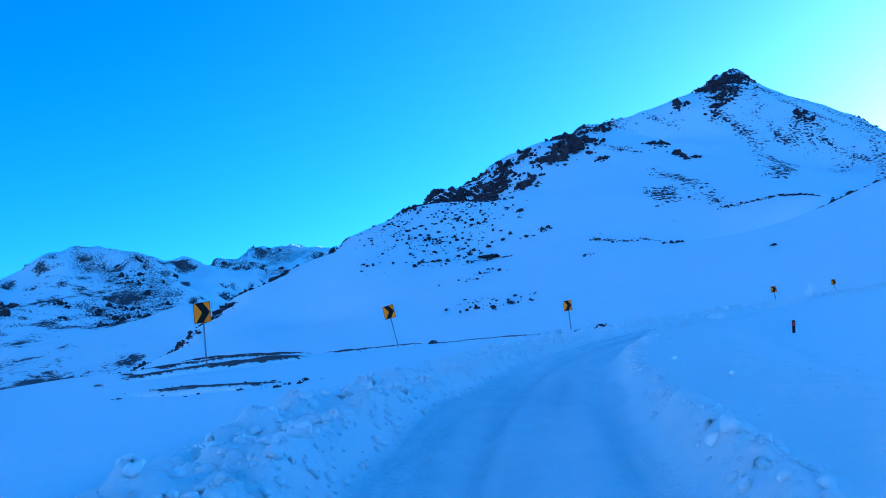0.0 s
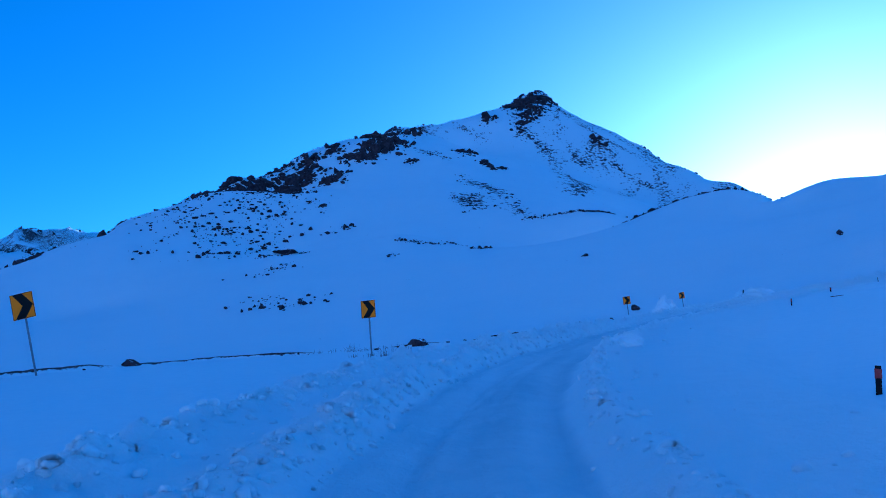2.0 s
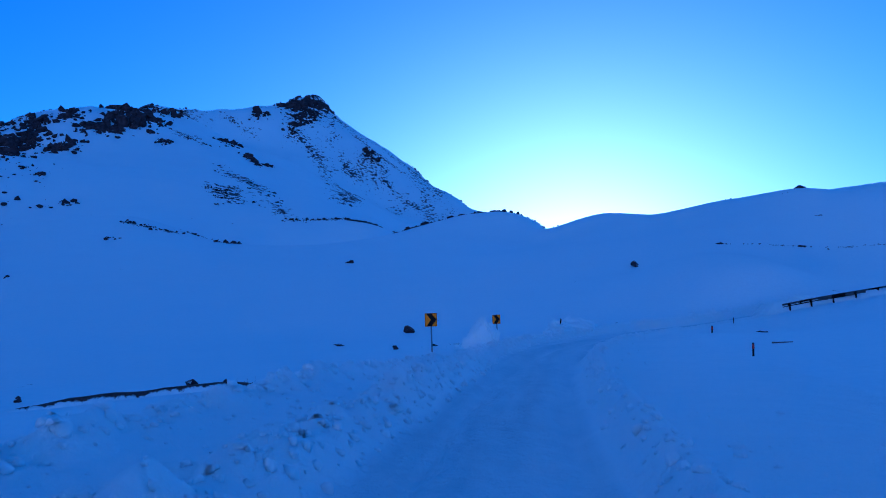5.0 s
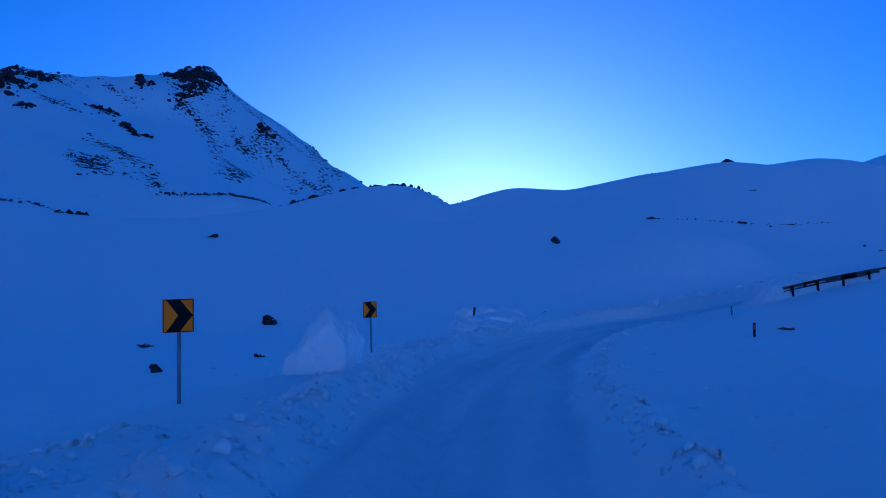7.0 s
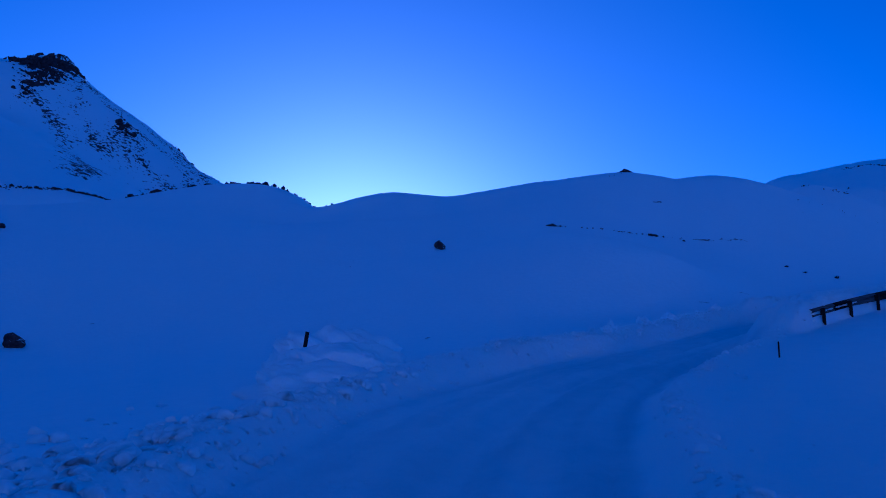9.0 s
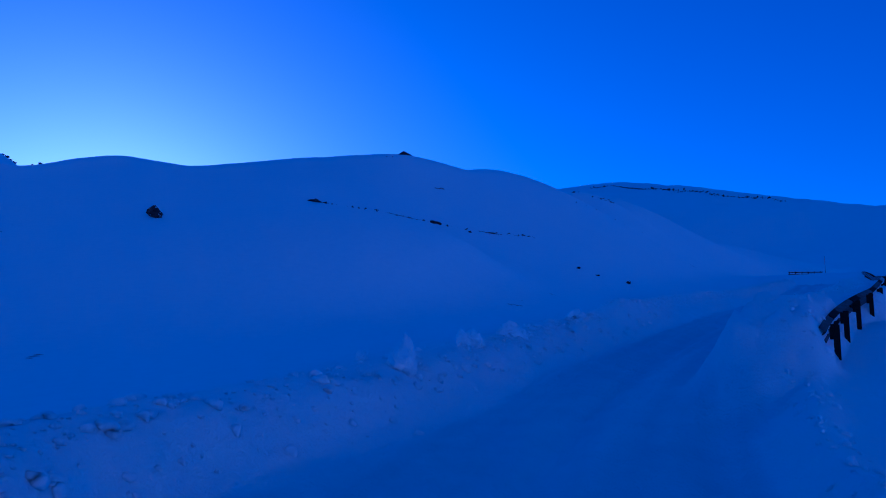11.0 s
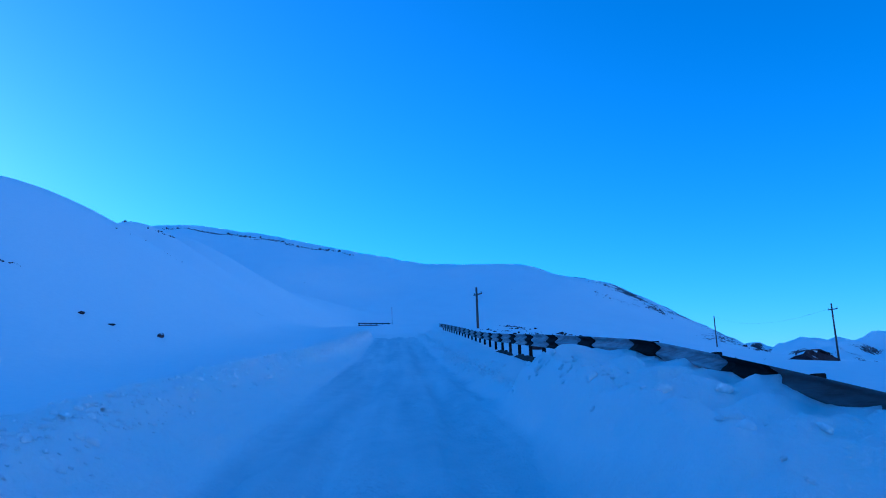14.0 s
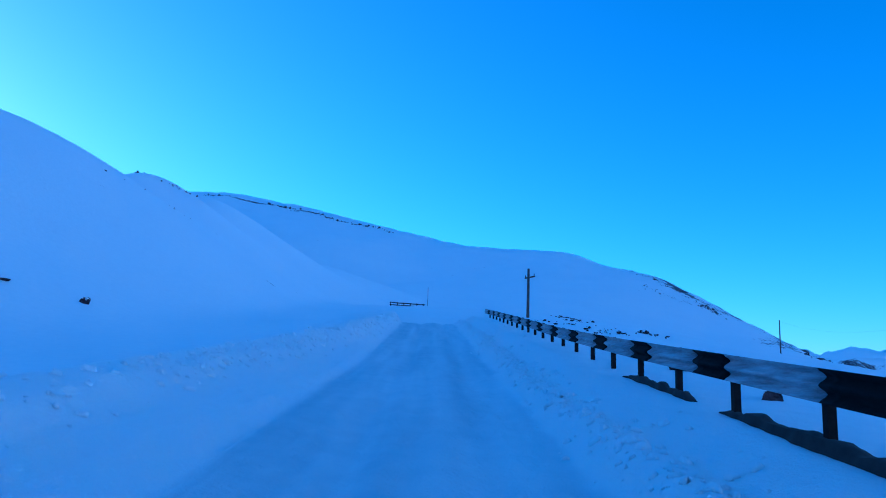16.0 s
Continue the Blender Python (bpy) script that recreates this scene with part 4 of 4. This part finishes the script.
# ---- snow thrown up by the plough ----
def build_chunks():
    rng = np.random.default_rng(17)
    vs, faces, count = [], [], 0
    shapes = {n: [stone_shape(rng, n, 0.1, (0.5, 0.85)) for _ in range(16)] for n in (1, 2)}
    spots = []
    for side, off, wide, n, big in ((1, 0.02, 0.32, 8000, 0.13), (-1, 0.05, 0.13, 3000, 0.11), (1, 1.2, 0.5, 1000, 0.16), (-1, 0.9, 0.6, 260, 0.12)):
        s = rng.uniform(30, 215, n)
        crest = berm_crests(s)[0 if side > 0 else 1]
        d = side * np.maximum(crest + off + rng.normal(size=n) * wide, crest - 0.5)
        size = 0.05 + big * rng.uniform(0, 1, n) ** 2.6
        spots += list(zip(s, d, size))
    s = rng.uniform(36, 106, 2600)
    spots += list(zip(s, outer_crest(s) + rng.normal(size=2600) * 0.3, 0.05 + 0.14 * rng.uniform(0, 1, 2600) ** 2.6))
    s = rng.normal(121, 3.2, 1500)
    spots += list(zip(s, 3.4 + np.abs(rng.normal(size=1500)) * 1.5, 0.06 + 0.26 * rng.uniform(0, 1, 1500) ** 2.6))
    s, d, size = np.array(spots).T
    kept = rng.uniform(0, 1, len(s)) > 0.72 * step(118, 130, s) * (d > 0) + 0.4 * step(118, 130, s) * (d < 0)
    s, d, size = s[kept], d[kept], size[kept]
    n = 700
    for side, low, far, share in ((0, 132, 26, 1.3), (0, 172, 28, 1.0), (1, 166, 34, 1.0)):
        extra = low + far * rng.uniform(0, 1, n) ** share
        off = berm_crests(extra)[side] + 0.15 + rng.normal(size=n) * 0.3
        s, d, size = np.r_[s, extra], np.r_[d, off if side == 0 else -off], np.r_[size, 0.04 + 0.13 * rng.uniform(0, 1, n) ** 3]
    x = np.interp(s, ROAD_S, ROAD[:, 0]) - d * np.interp(s, ROAD_S, ROAD_DIR[:, 1])
    y = np.interp(s, ROAD_S, ROAD[:, 1]) + d * np.interp(s, ROAD_S, ROAD_DIR[:, 0])
    out = np.where(d > 0, step(5.0, 6.4, d), step(3.6, 6.0, -d))
    z = (np.interp(s, ROAD_S, ROAD[:, 2]) + lane_profile(s, d)) * (1 - out) + ground_height(x, y)[0] * out
    for k in range(len(s)):
        n = 2 if size[k] > 0.07 else 1
        v = shapes[n][k % 16] * (size[k] / 2) * (1.0, 1.0, 0.85) + (x[k], y[k], z[k] - size[k] * 0.12)
        vs.append(v)
        faces += (np.array(ICO[n][1]) + count).tolist()
        count += len(v)
    ob = joined_mesh("snow_chunks", np.concatenate(vs).tolist(), faces, LUMP, True)
    tagged(ob, "broken lumps of snow along both edges of the ploughed lane", "snow lumps", kind="stuff")


build_chunks()


def surface(x, y):
    """Height of the snow at a place on or beside the lane."""
    s, d, zr = by_road(np.array([x]), np.array([y]))
    lane = zr + lane_profile(s, d)
    out = np.where(d > 0, step(5.0, 6.4, d), step(3.6, 6.0, -d))
    return float((lane * (1 - out) + ground_height([x], [y])[0] * out)[0])


def snow_heap(x, y, wide, tall, seed, label, lean=0.0, tail=0.0, turn=-40, sink=0.12):
    """A heap of broken snow: rounded, with clods, a steep side and a side that tails off."""
    v, faces = ICO[5]
    v = np.sign(v) * np.abs(v) ** 0.8
    u = v * (2.2, 2.2, 2.2) + seed * 3.7
    clods = np.zeros(len(v))
    for size, amp in ((1.2, 0.16), (0.6, 0.075), (0.3, 0.045)):
        clods += amp * (1 - 2 * np.abs(lattice((u[:, 0] + 1.1 * u[:, 2]) / size, (u[:, 1] - 0.9 * u[:, 2]) / size, seed)))
        clods += 0.5 * amp * lattice((u[:, 1] + u[:, 2]) / size, (u[:, 0] - u[:, 2]) / size, seed + 5)
    v = v * (1 + clods)[:, None] * np.array([wide / 2, wide / 2.6, tall])
    low = np.clip(1 - v[:, 2] / tall, 0, 1)
    v[:, :2] *= 1 + 0.2 * (np.clip(0.4 - v[:, 2:3] / tall, 0, 0.5) / 0.5) ** 2
    v[:, 0] += lean * np.clip(v[:, 2], 0, None) - tail * wide * low * np.clip(-v[:, 0] / wide, 0, 1)
    ob = joined_mesh("snow_mound", v.tolist(), faces, LUMP, True)
    ob.matrix_world = pose(x, y, surface(x, y) - sink * tall, 0, 0, turn)
    return tagged(ob, label, "snow mound", "snow mounds beside the lane")


snow_heap(20.98, 45.53, 1.3, 1.38, 3, "tall pale heap of thrown snow beside the road sign", 0.1, 0.6)
snow_heap(1.75, 15.1, 0.95, 0.36, 6, "pale slab of thrown snow at the lane's edge", 0.1, 0.3, 20)
for _k, (_s, _d, _w, _h) in enumerate(((137.9, 3.4, 0.5, 0.3), (138.3, 3.5, 0.25, 0.5), (140.2, 3.3, 0.45, 0.4), (141.9, 3.2, 0.5, 0.35), (145.0, 3.0, 0.5, 0.3), (139.6, 5.0, 0.3, 0.24))):
    _c = [float(np.interp(_s, ROAD_S, a)) for a in (ROAD[:, 0], ROAD[:, 1], ROAD_DIR[:, 0], ROAD_DIR[:, 1])]
    snow_heap(_c[0] - _d * _c[3], _c[1] + _d * _c[2], _w, _h, 70 + _k, "broken pale snow thrown onto the lane's bank", 0.1, 0.2, 25 + 31 * _k, 0.5)
snow_heap(38.5, 58.5, 3.4, 1.0, 8, "pale broken snow heap at the lane's edge")
snow_heap(33.9, 53.9, 2.4, 0.5, 11, "low broken snow heap at the lane's edge")
snow_heap(36.0, 55.6, 2.6, 0.7, 9, "pale broken snow heap at the lane's edge")


# ---- road signs ----
def chevron_sign(x, y, plate_z, face, lean, label, h=0.65):
    """A square plate with a black arrow bend on a steel post; face is the yaw that its front looks along."""
    g = height(x, y)
    top = plate_z - g
    ob = thing("road_sign", pose(x, y, g, lean[0], lean[1], face), label, "road sign", "curve warning signs along the bend")
    bm = bmesh.new()
    tube(bm, 0.032, 0.032, -0.4, top + 0.28, sides=14)
    part("post", bm, STEEL, ob, "grey steel post", True)
    w = h * 0.92
    bm = bmesh.new()
    box(bm, (w, 0.012, h), (0, -0.045, top), bevel=0.004)
    plate = part("plate", bm, YELLOW, ob, "amber reflective plate")
    bm = bmesh.new()
    for sx in (-1, 1):
        box(bm, (0.014, 0.006, h - 0.03), (sx * (w / 2 - 0.012), -0.0535, top))
        box(bm, (w - 0.05, 0.006, 0.014), (0, -0.0535, top + sx * (h / 2 - 0.012)))
    part("border", bm, BLACK, plate, "thin black border")
    bm = bmesh.new()
    a, b = h / 2 - 0.012, w / 2
    outline = [(-b + 0.11 * h, a), (0.05 * h, a), (b - 0.03 * h, 0), (0.05 * h, -a), (-b + 0.11 * h, -a), (0.0, 0)]
    for yy in (-0.0515, -0.0572):
        for px, pz in outline:
            bm.verts.new((px, yy, top + pz))
    bm.verts.ensure_lookup_table()
    n = 6
    for tri in ((0, 1, 2, 5), (5, 2, 3, 4)):
        bm.faces.new([bm.verts[n + i] for i in tri][::-1])
        bm.faces.new([bm.verts[i] for i in tri])
    for i in range(n):
        j = (i + 1) % n
        bm.faces.new([bm.verts[k] for k in (i, j, j + n, i + n)])
    bmesh.ops.recalc_face_normals(bm, faces=bm.faces)
    part("chevron", bm, BLACK, plate, "black arrow pointing along the bend")
    for dz in (-0.18, 0.18):
        bm = bmesh.new()
        box(bm, (0.16, 0.05, 0.03), (0, -0.012, top + dz), bevel=0.004)
        part("bracket", bm, STEEL, ob)
    return ob


chevron_sign(-21.7, 5.45, -0.58, -12, (0, -1.5), "amber and black curve sign on a steel post", 0.84)
chevron_sign(-15.4, 20.4, -0.08, -18, (4, -8), "amber and black curve sign on a leaning post", 0.8)
chevron_sign(-4.75, 22.1, -0.77, -36, (0, 0), "amber and black curve sign on a post among dry grass", 0.64)
chevron_sign(16.6, 43.0, 0.11, -36, (0, -1.5), "amber and black curve sign on a thin post", 0.55)
chevron_sign(25.8, 50.8, 0.66, -55, (0, -1.5), "amber and black curve sign near the snow heaps", 0.52)


# ---- guard rail ----
def rail_line(s):
    """Places along the rail: to the right of the lane."""
    off, high = rail_place(s)
    x = np.interp(s, ROAD_S, ROAD[:, 0]) + off * np.interp(s, ROAD_S, ROAD_DIR[:, 1])
    y = np.interp(s, ROAD_S, ROAD[:, 1]) - off * np.interp(s, ROAD_S, ROAD_DIR[:, 0])
    z = np.interp(s, ROAD_S, ROAD[:, 2]) + high
    return x, y, z


def rail_profile():
    """Half-round W of a steel beam, outwards over height."""
    h = np.linspace(-0.155, 0.155, 13)
    return h, 0.042 * np.cos(h / 0.155 * 2 * math.pi) - 0.02


def build_rail(s0=141.0, s1=214.0, stripe=1.15, period=3.4, first=156.4):
    x0, y0, z0 = (float(v[0]) for v in rail_line(np.array([s0])))
    rail = tagged(new("guard_rail"), "weathered steel guard rail painted in black and white stretches", "guard rail")
    rail.matrix_world = pose(x0, y0, z0 - 1.0)
    back = Vector((x0, y0, z0 - 1.0))
    h, w = rail_profile()
    s = s0
    while s < s1 - 0.05:
        at = (s + 0.001 - first) % period
        dark = at < stripe
        e = min(s + (stripe - at if dark else period - at) + 0.001, s1)
        u = np.linspace(s, e, 6)
        x, y, z = rail_line(u)
        dx, dy = np.gradient(x), np.gradient(y)
        ln = np.hypot(dx, dy)
        nx, ny = dy / ln, -dx / ln
        bm = bmesh.new()
        rows = []
        for t in (0.0, 0.012):
            rows.append([[bm.verts.new((x[i] - nx[i] * (w[j] + t) - back.x, y[i] - ny[i] * (w[j] + t) - back.y, z[i] + h[j] - back.z)) for j in range(len(h))]
                         for i in range(len(u))])
        for layer in rows:
            for i in range(len(u) - 1):
                for j in range(len(h) - 1):
                    bm.faces.new((layer[i][j], layer[i + 1][j], layer[i + 1][j + 1], layer[i][j + 1]))
        for j in (0, len(h) - 1):
            for i in range(len(u) - 1):
                bm.faces.new((rows[0][i][j], rows[0][i + 1][j], rows[1][i + 1][j], rows[1][i][j]))
        for i in (0, len(u) - 1):
            for j in range(len(h) - 1):
                bm.faces.new((rows[0][i][j], rows[0][i][j + 1], rows[1][i][j + 1], rows[1][i][j]))
        bmesh.ops.recalc_face_normals(bm, faces=bm.faces)
        look_of = (BLACKP, "black painted stretch of beam") if dark else (WHITEP, "chipped white stretch of beam") if s > 153 else (SHADED_WHITEP, "dirty white stretch of beam, its shade put into the colour")
        part("beam", bm, look_of[0], rail, look_of[1], True)
        s = e
    shared = None
    for s in np.arange(first + stripe / 2 + 2.2 * math.ceil((s0 + 0.5 - first - stripe / 2) / 2.2), s1, 2.2):
        x, y, z = (float(v[0]) for v in rail_line(np.array([s])))
        k = int(np.clip(s, 0, len(ROAD) - 1))
        yaw = math.degrees(math.atan2(ROAD_DIR[k, 1], ROAD_DIR[k, 0]))
        if shared is None:
            bm = bmesh.new()
            box(bm, (0.10, 0.09, 1.5), (0, -0.17, -0.62), bevel=0.006)
            box(bm, (0.09, 0.06, 0.2), (0, -0.105, 0.0), bevel=0.004)
            ob = part("post", bm, DARKST, rail)
            shared = ob.data
        else:
            ob = new("post", shared)
            ob.parent = rail
        ob.matrix_local = pose(x - back.x, y - back.y, z - back.z, 0, 0, yaw)
    return rail


build_rail()


# ---- poles, stakes and the barrier ----
def utility_pole(x, y, top_z, yaw, lean, arms, label, radius=0.16):
    g = height(x, y)
    ob = thing("utility_pole", pose(x, y, g, lean, 0, yaw), label, "utility pole", "line of power poles")
    h = top_z - g
    bm = bmesh.new()
    tube(bm, radius, radius * 0.7, -0.8, h, sides=12)
    part("pole", bm, WOOD, ob, "", True)
    for dz in arms:
        bm = bmesh.new()
        box(bm, (1.8, 0.12, 0.14), (0, -radius, h - dz), bevel=0.01)
        arm = part("crossarm", bm, WOOD, ob)
        for dx in (-0.8, 0.8):
            bm = bmesh.new()
            tube(bm, 0.05, 0.04, h - dz + 0.07, h - dz + 0.28, (dx, -radius), 8)
            part("insulator", bm, DARKST, arm)
    return ob


utility_pole(144.2, 28.8, 17.5, 20, 0, (0.9,), "dark wooden power pole with one crossarm", 0.17)
utility_pole(250.8, -66.3, 25.3, 20, 0, (), "thin dark pole on the lower snow field", 0.2)
utility_pole(155.0, -29.4, 16.4, 10, 0, (0.9,), "dark wooden power pole with a crossarm", 0.16)


def power_cable(a, b, sag, label):
    """A thin sagging cable between two pole tops."""
    a, b = Vector(a), Vector(b)
    bm = bmesh.new()
    rings = []
    for k in range(25):
        t = k / 24
        p = a.lerp(b, t) - a - Vector((0, 0, sag * 4 * t * (1 - t)))
        rings.append([bm.verts.new(p + Vector((0.0, 0.006 * math.cos(q), 0.006 * math.sin(q)))) for q in (0.0, 2.1, 4.2)])
    for r0, r1 in zip(rings, rings[1:]):
        for q in range(3):
            bm.faces.new((r0[q], r1[q], r1[(q + 1) % 3], r0[(q + 1) % 3]))
    ob = part("power_cable", bm, DARKST)
    ob.matrix_world = pose(*a)
    return tagged(ob, label, "cable")


power_cable((155.0, -29.4, 15.75), (250.8, -66.3, 25.1), 2.2, "thin dark power cable strung between the poles")


def snow_stake(x, y, tall, lean, label, wide=0.07, red=True):
    g = height(x, y)
    ob = thing("snow_stake", pose(x, y, g, lean[0], lean[1], 0), label, "marker stake", "marker stakes in the snow")
    bm = bmesh.new()
    box(bm, (wide, 0.03, tall + 0.3), (0, 0, tall / 2 - 0.15), bevel=0.006)
    stake = part("stake", bm, DARKST, ob)
    if red:
        bm = bmesh.new()
        box(bm, (wide * 1.15, 0.036, tall * 0.35), (0, 0, tall * 0.72), bevel=0.006)
        part("band", bm, REDP, stake, "dark red reflective band")
    return ob


snow_stake(1.9, 6.1, 0.5, (0, 8), "short dark marker stake with a red band", 0.12)
snow_stake(20.0, 30.5, 0.4, (0, 5), "short dark marker stake in the snow")
snow_stake(32.0, 41.1, 0.42, (0, 6), "short dark marker stake with a red band", 0.1)
snow_stake(42.4, 47.35, 0.85, (0, 0), "thin dark marker stake", 0.05, False)
snow_stake(36.3, 57.4, 1.0, (0, 10), "leaning dark post with a wider head", 0.12, False)
snow_stake(194.2, 33.8, 3.6, (0, 0), "tall thin snow pole beside the road", 0.2)


def far_barrier(x, y, yaw):
    g = height(x, y)
    ob = thing("barrier", pose(x, y, g - 0.25, 0, 0, yaw), "low dark barrier across the road in the distance", "barrier")
    for k in range(6):
        bm = bmesh.new()
        box(bm, (0.13, 0.13, 1.1), (-2.8 + k * 1.1, 0, 0.45), bevel=0.02)
        part("post", bm, DARKST, ob)
    for dz in (0.5, 0.85):
        bm = bmesh.new()
        box(bm, (6.0, 0.08, 0.16), (0, -0.1, dz), bevel=0.02)
        part("rail", bm, DARKST, ob)
    return ob


far_barrier(190, 37.6, -80)


def gravel_strip():
    """Ground laid bare under the rail."""
    s = np.arange(164.6, 180.0, 0.1)
    wide = np.clip(0.15 + 0.16 * rough_noise(s, s * 0, 0.9, 131, 3), 0.06, 0.5)
    gone = np.exp(-((s - 170.8) / 0.45) ** 2) + 1 - step(164.8, 166.4, s) + step(174.0, 177.0, s)
    rows = []
    for f in (-0.6, -0.35, -0.1, 0.15, 0.4, 0.65):
        d = -rail_place(s)[0] - 0.08 + wide * f * 1.5
        x = np.interp(s, ROAD_S, ROAD[:, 0]) - d * np.interp(s, ROAD_S, ROAD_DIR[:, 1])
        y = np.interp(s, ROAD_S, ROAD[:, 1]) + d * np.interp(s, ROAD_S, ROAD_DIR[:, 0])
        z = np.interp(s, ROAD_S, ROAD[:, 2]) + lane_profile(s, d) + (0.13 if abs(f) < 0.5 else -0.12) * (0.7 + 0.6 * rough_noise(s, d, 0.35, 133, 3)) - 0.35 * np.clip(gone, 0, 1)
        rows.append((x, y, z))
    x, y, z = (np.array([r[k] for r in rows]) for k in range(3))
    return tagged(grid_mesh("gravel_verge", x, y, z, GRAVEL), "dark gravel laid bare under the guard rail", "verge", kind="structure")


gravel_strip()


def bare_earth(line, wide, seed, label, lift=0.05, much=1.0):
    """An uneven strip of frozen soil and turf showing through the snow."""
    p = np.array(line, float)[:, :2]
    cut = np.r_[0, np.cumsum(np.hypot(*np.diff(p, axis=0).T))]
    u = np.arange(0, cut[-1], 0.22)
    x0, y0 = np.interp(u, cut, p[:, 0]), np.interp(u, cut, p[:, 1])
    dx, dy = np.gradient(x0), np.gradient(y0)
    ln = np.hypot(dx, dy)
    v = np.linspace(-1, 1, 15)
    uu, vv = np.meshgrid(u, v, indexing="ij")
    half = wide * (0.55 + 0.5 * rough_noise(u, u * 0 + seed, 3.5, seed, 3))[:, None]
    x, y = x0[:, None] - (dy / ln)[:, None] * vv * half, y0[:, None] + (dx / ln)[:, None] * vv * half
    z = ground_height(x.ravel(), y.ravel())[0].reshape(x.shape)
    ends = np.clip(np.minimum(u, cut[-1] - u) / 1.5, 0, 1)[:, None]
    z = z + lift - (lift + 0.08) * vv ** 6 - 0.12 * (1 - ends) + 0.05 * rough_noise(x, y, 0.7, seed + 1, 4)
    ob = grid_mesh("bare_earth", x, y, z, SOIL)
    at = ob.data.attributes.new("bare", "FLOAT", "POINT")
    at.data.foreach_set("value", (np.clip((1.0 - vv ** 2) * 1.3, 0, 1) * ends * much).ravel().astype(np.float32))
    return tagged(ob, label, "bare ground", kind="structure")


bare_earth(BANK_EDGE[2:5], 1.3, 140, "broad strip of frozen brown soil beside the road sign", 0.22)
bare_earth([(-25.2, 6.0), (-22.8, 8.4), (-20.0, 12.6)], 1.7, 142, "broad patch of frozen soil and turf breaking through the snow", 0.2, 0.85)
bare_earth([(-24.6, 2.4), (-22.6, 4.8), (-20.4, 7.2), (-18.8, 11.2)], 1.5, 144, "patch of frozen soil and turf breaking through the snow", 0.18, 0.8)
bare_earth(BANK_EDGE[4:7], 0.8, 141, "strip of frozen brown soil along the bank's edge", 0.16)
bare_earth(BANK_EDGE[6:9], 0.3, 143, "thin patches of soil and turf along the bank's edge", 0.12)
bare_earth([(-3.4, 29.9), (-1.7, 30.0), (0.4, 29.9)], 0.4, 149, "dark soil round the low boulder", 0.12)
bare_earth([(0.6, 29.2), (2.4, 29.8), (4.2, 30.4), (6.0, 32.0)], 0.3, 151, "thin patches of soil and turf along the bank's edge", 0.12)
bare_earth([(-21.6, -0.8), (-19.6, -1.9), (-17.8, -2.4), (-16.2, -1.6)], 1.5, 147, "stony patch of earth breaking through the snow", 0.15, 0.7)


# ---- dry grass and a stick ----
def grass_tuft(x, y, n, tall, wide, seed):
    rng = np.random.default_rng(seed)
    bm = bmesh.new()
    for _ in range(n * 2 // 3):
        px, py = rng.normal(size=2) * wide
        h, a = tall * rng.uniform(0.2, 1.0), rng.uniform(0, 6.3)
        lx, ly = rng.normal(size=2) * h * 0.42
        t = 0.006 * rng.uniform(0.6, 1.4)
        ca, sa = math.cos(a) * t, math.sin(a) * t
        v = [bm.verts.new(c) for c in ((px - ca, py - sa, -0.1), (px + ca, py + sa, -0.1), (px + lx * 0.5 + ca * 0.8, py + ly * 0.5 + sa * 0.8, h * 0.6),
                                       (px + lx * 0.5 - ca * 0.8, py + ly * 0.5 - sa * 0.8, h * 0.6), (px + lx, py + ly, h))]
        bm.faces.new(v[:4])
        bm.faces.new((v[3], v[2], v[4]))
    ob = part("grass_tuft", bm, STRAW)
    ob.matrix_world = pose(x, y, height(x, y))
    return tagged(ob, "dry brown grass poking through the snow", "grass", "dry grass tufts", "stuff")


for _k, (_x, _y, _n, _h, _w) in enumerate((
        (-5.1, 24.9, 34, 0.17, 0.09), (-4.45, 24.3, 46, 0.2, 0.11), (-4.0, 23.7, 60, 0.24, 0.1), (-3.0, 26.6, 34, 0.42, 0.16), (-3.5, 27.3, 22, 0.36, 0.26), (-2.7, 26.1, 22, 0.4, 0.09),
        (-3.9, 29.4, 36, 0.2, 0.4), (-4.7, 29.6, 46, 0.4, 0.2), (-5.9, 29.6, 30, 0.22, 0.45), (-7.2, 29.3, 20, 0.2, 0.3), (-3.1, 29.7, 26, 0.26, 0.35), (-2.2, 25.2, 10, 0.34, 0.03),
        (5.0, 31.5, 40, 0.2, 0.5), (24.6, 53.0, 40, 0.14, 0.22), (26.4, 53.5, 40, 0.14, 0.25))):
    grass_tuft(_x, _y, _n, _h, _w, 300 + _k)


def stick(x, y, length, yaw):
    bm = bmesh.new()
    tube(bm, 0.03, 0.015, -length / 2, length / 2, sides=7)
    for v in bm.verts:
        v.co.x += 0.05 * math.sin(v.co.z * 4)
    ob = part("stick", bm, WOOD)
    ob.matrix_world = pose(x, y, height(x, y) + 0.05, 88, 0, yaw)
    return tagged(ob, "thin dark branch lying on the snow", "branch")


stick(14.6, 40.6, 0.9, 60)
stick(25.2, 32.9, 0.7, 30)
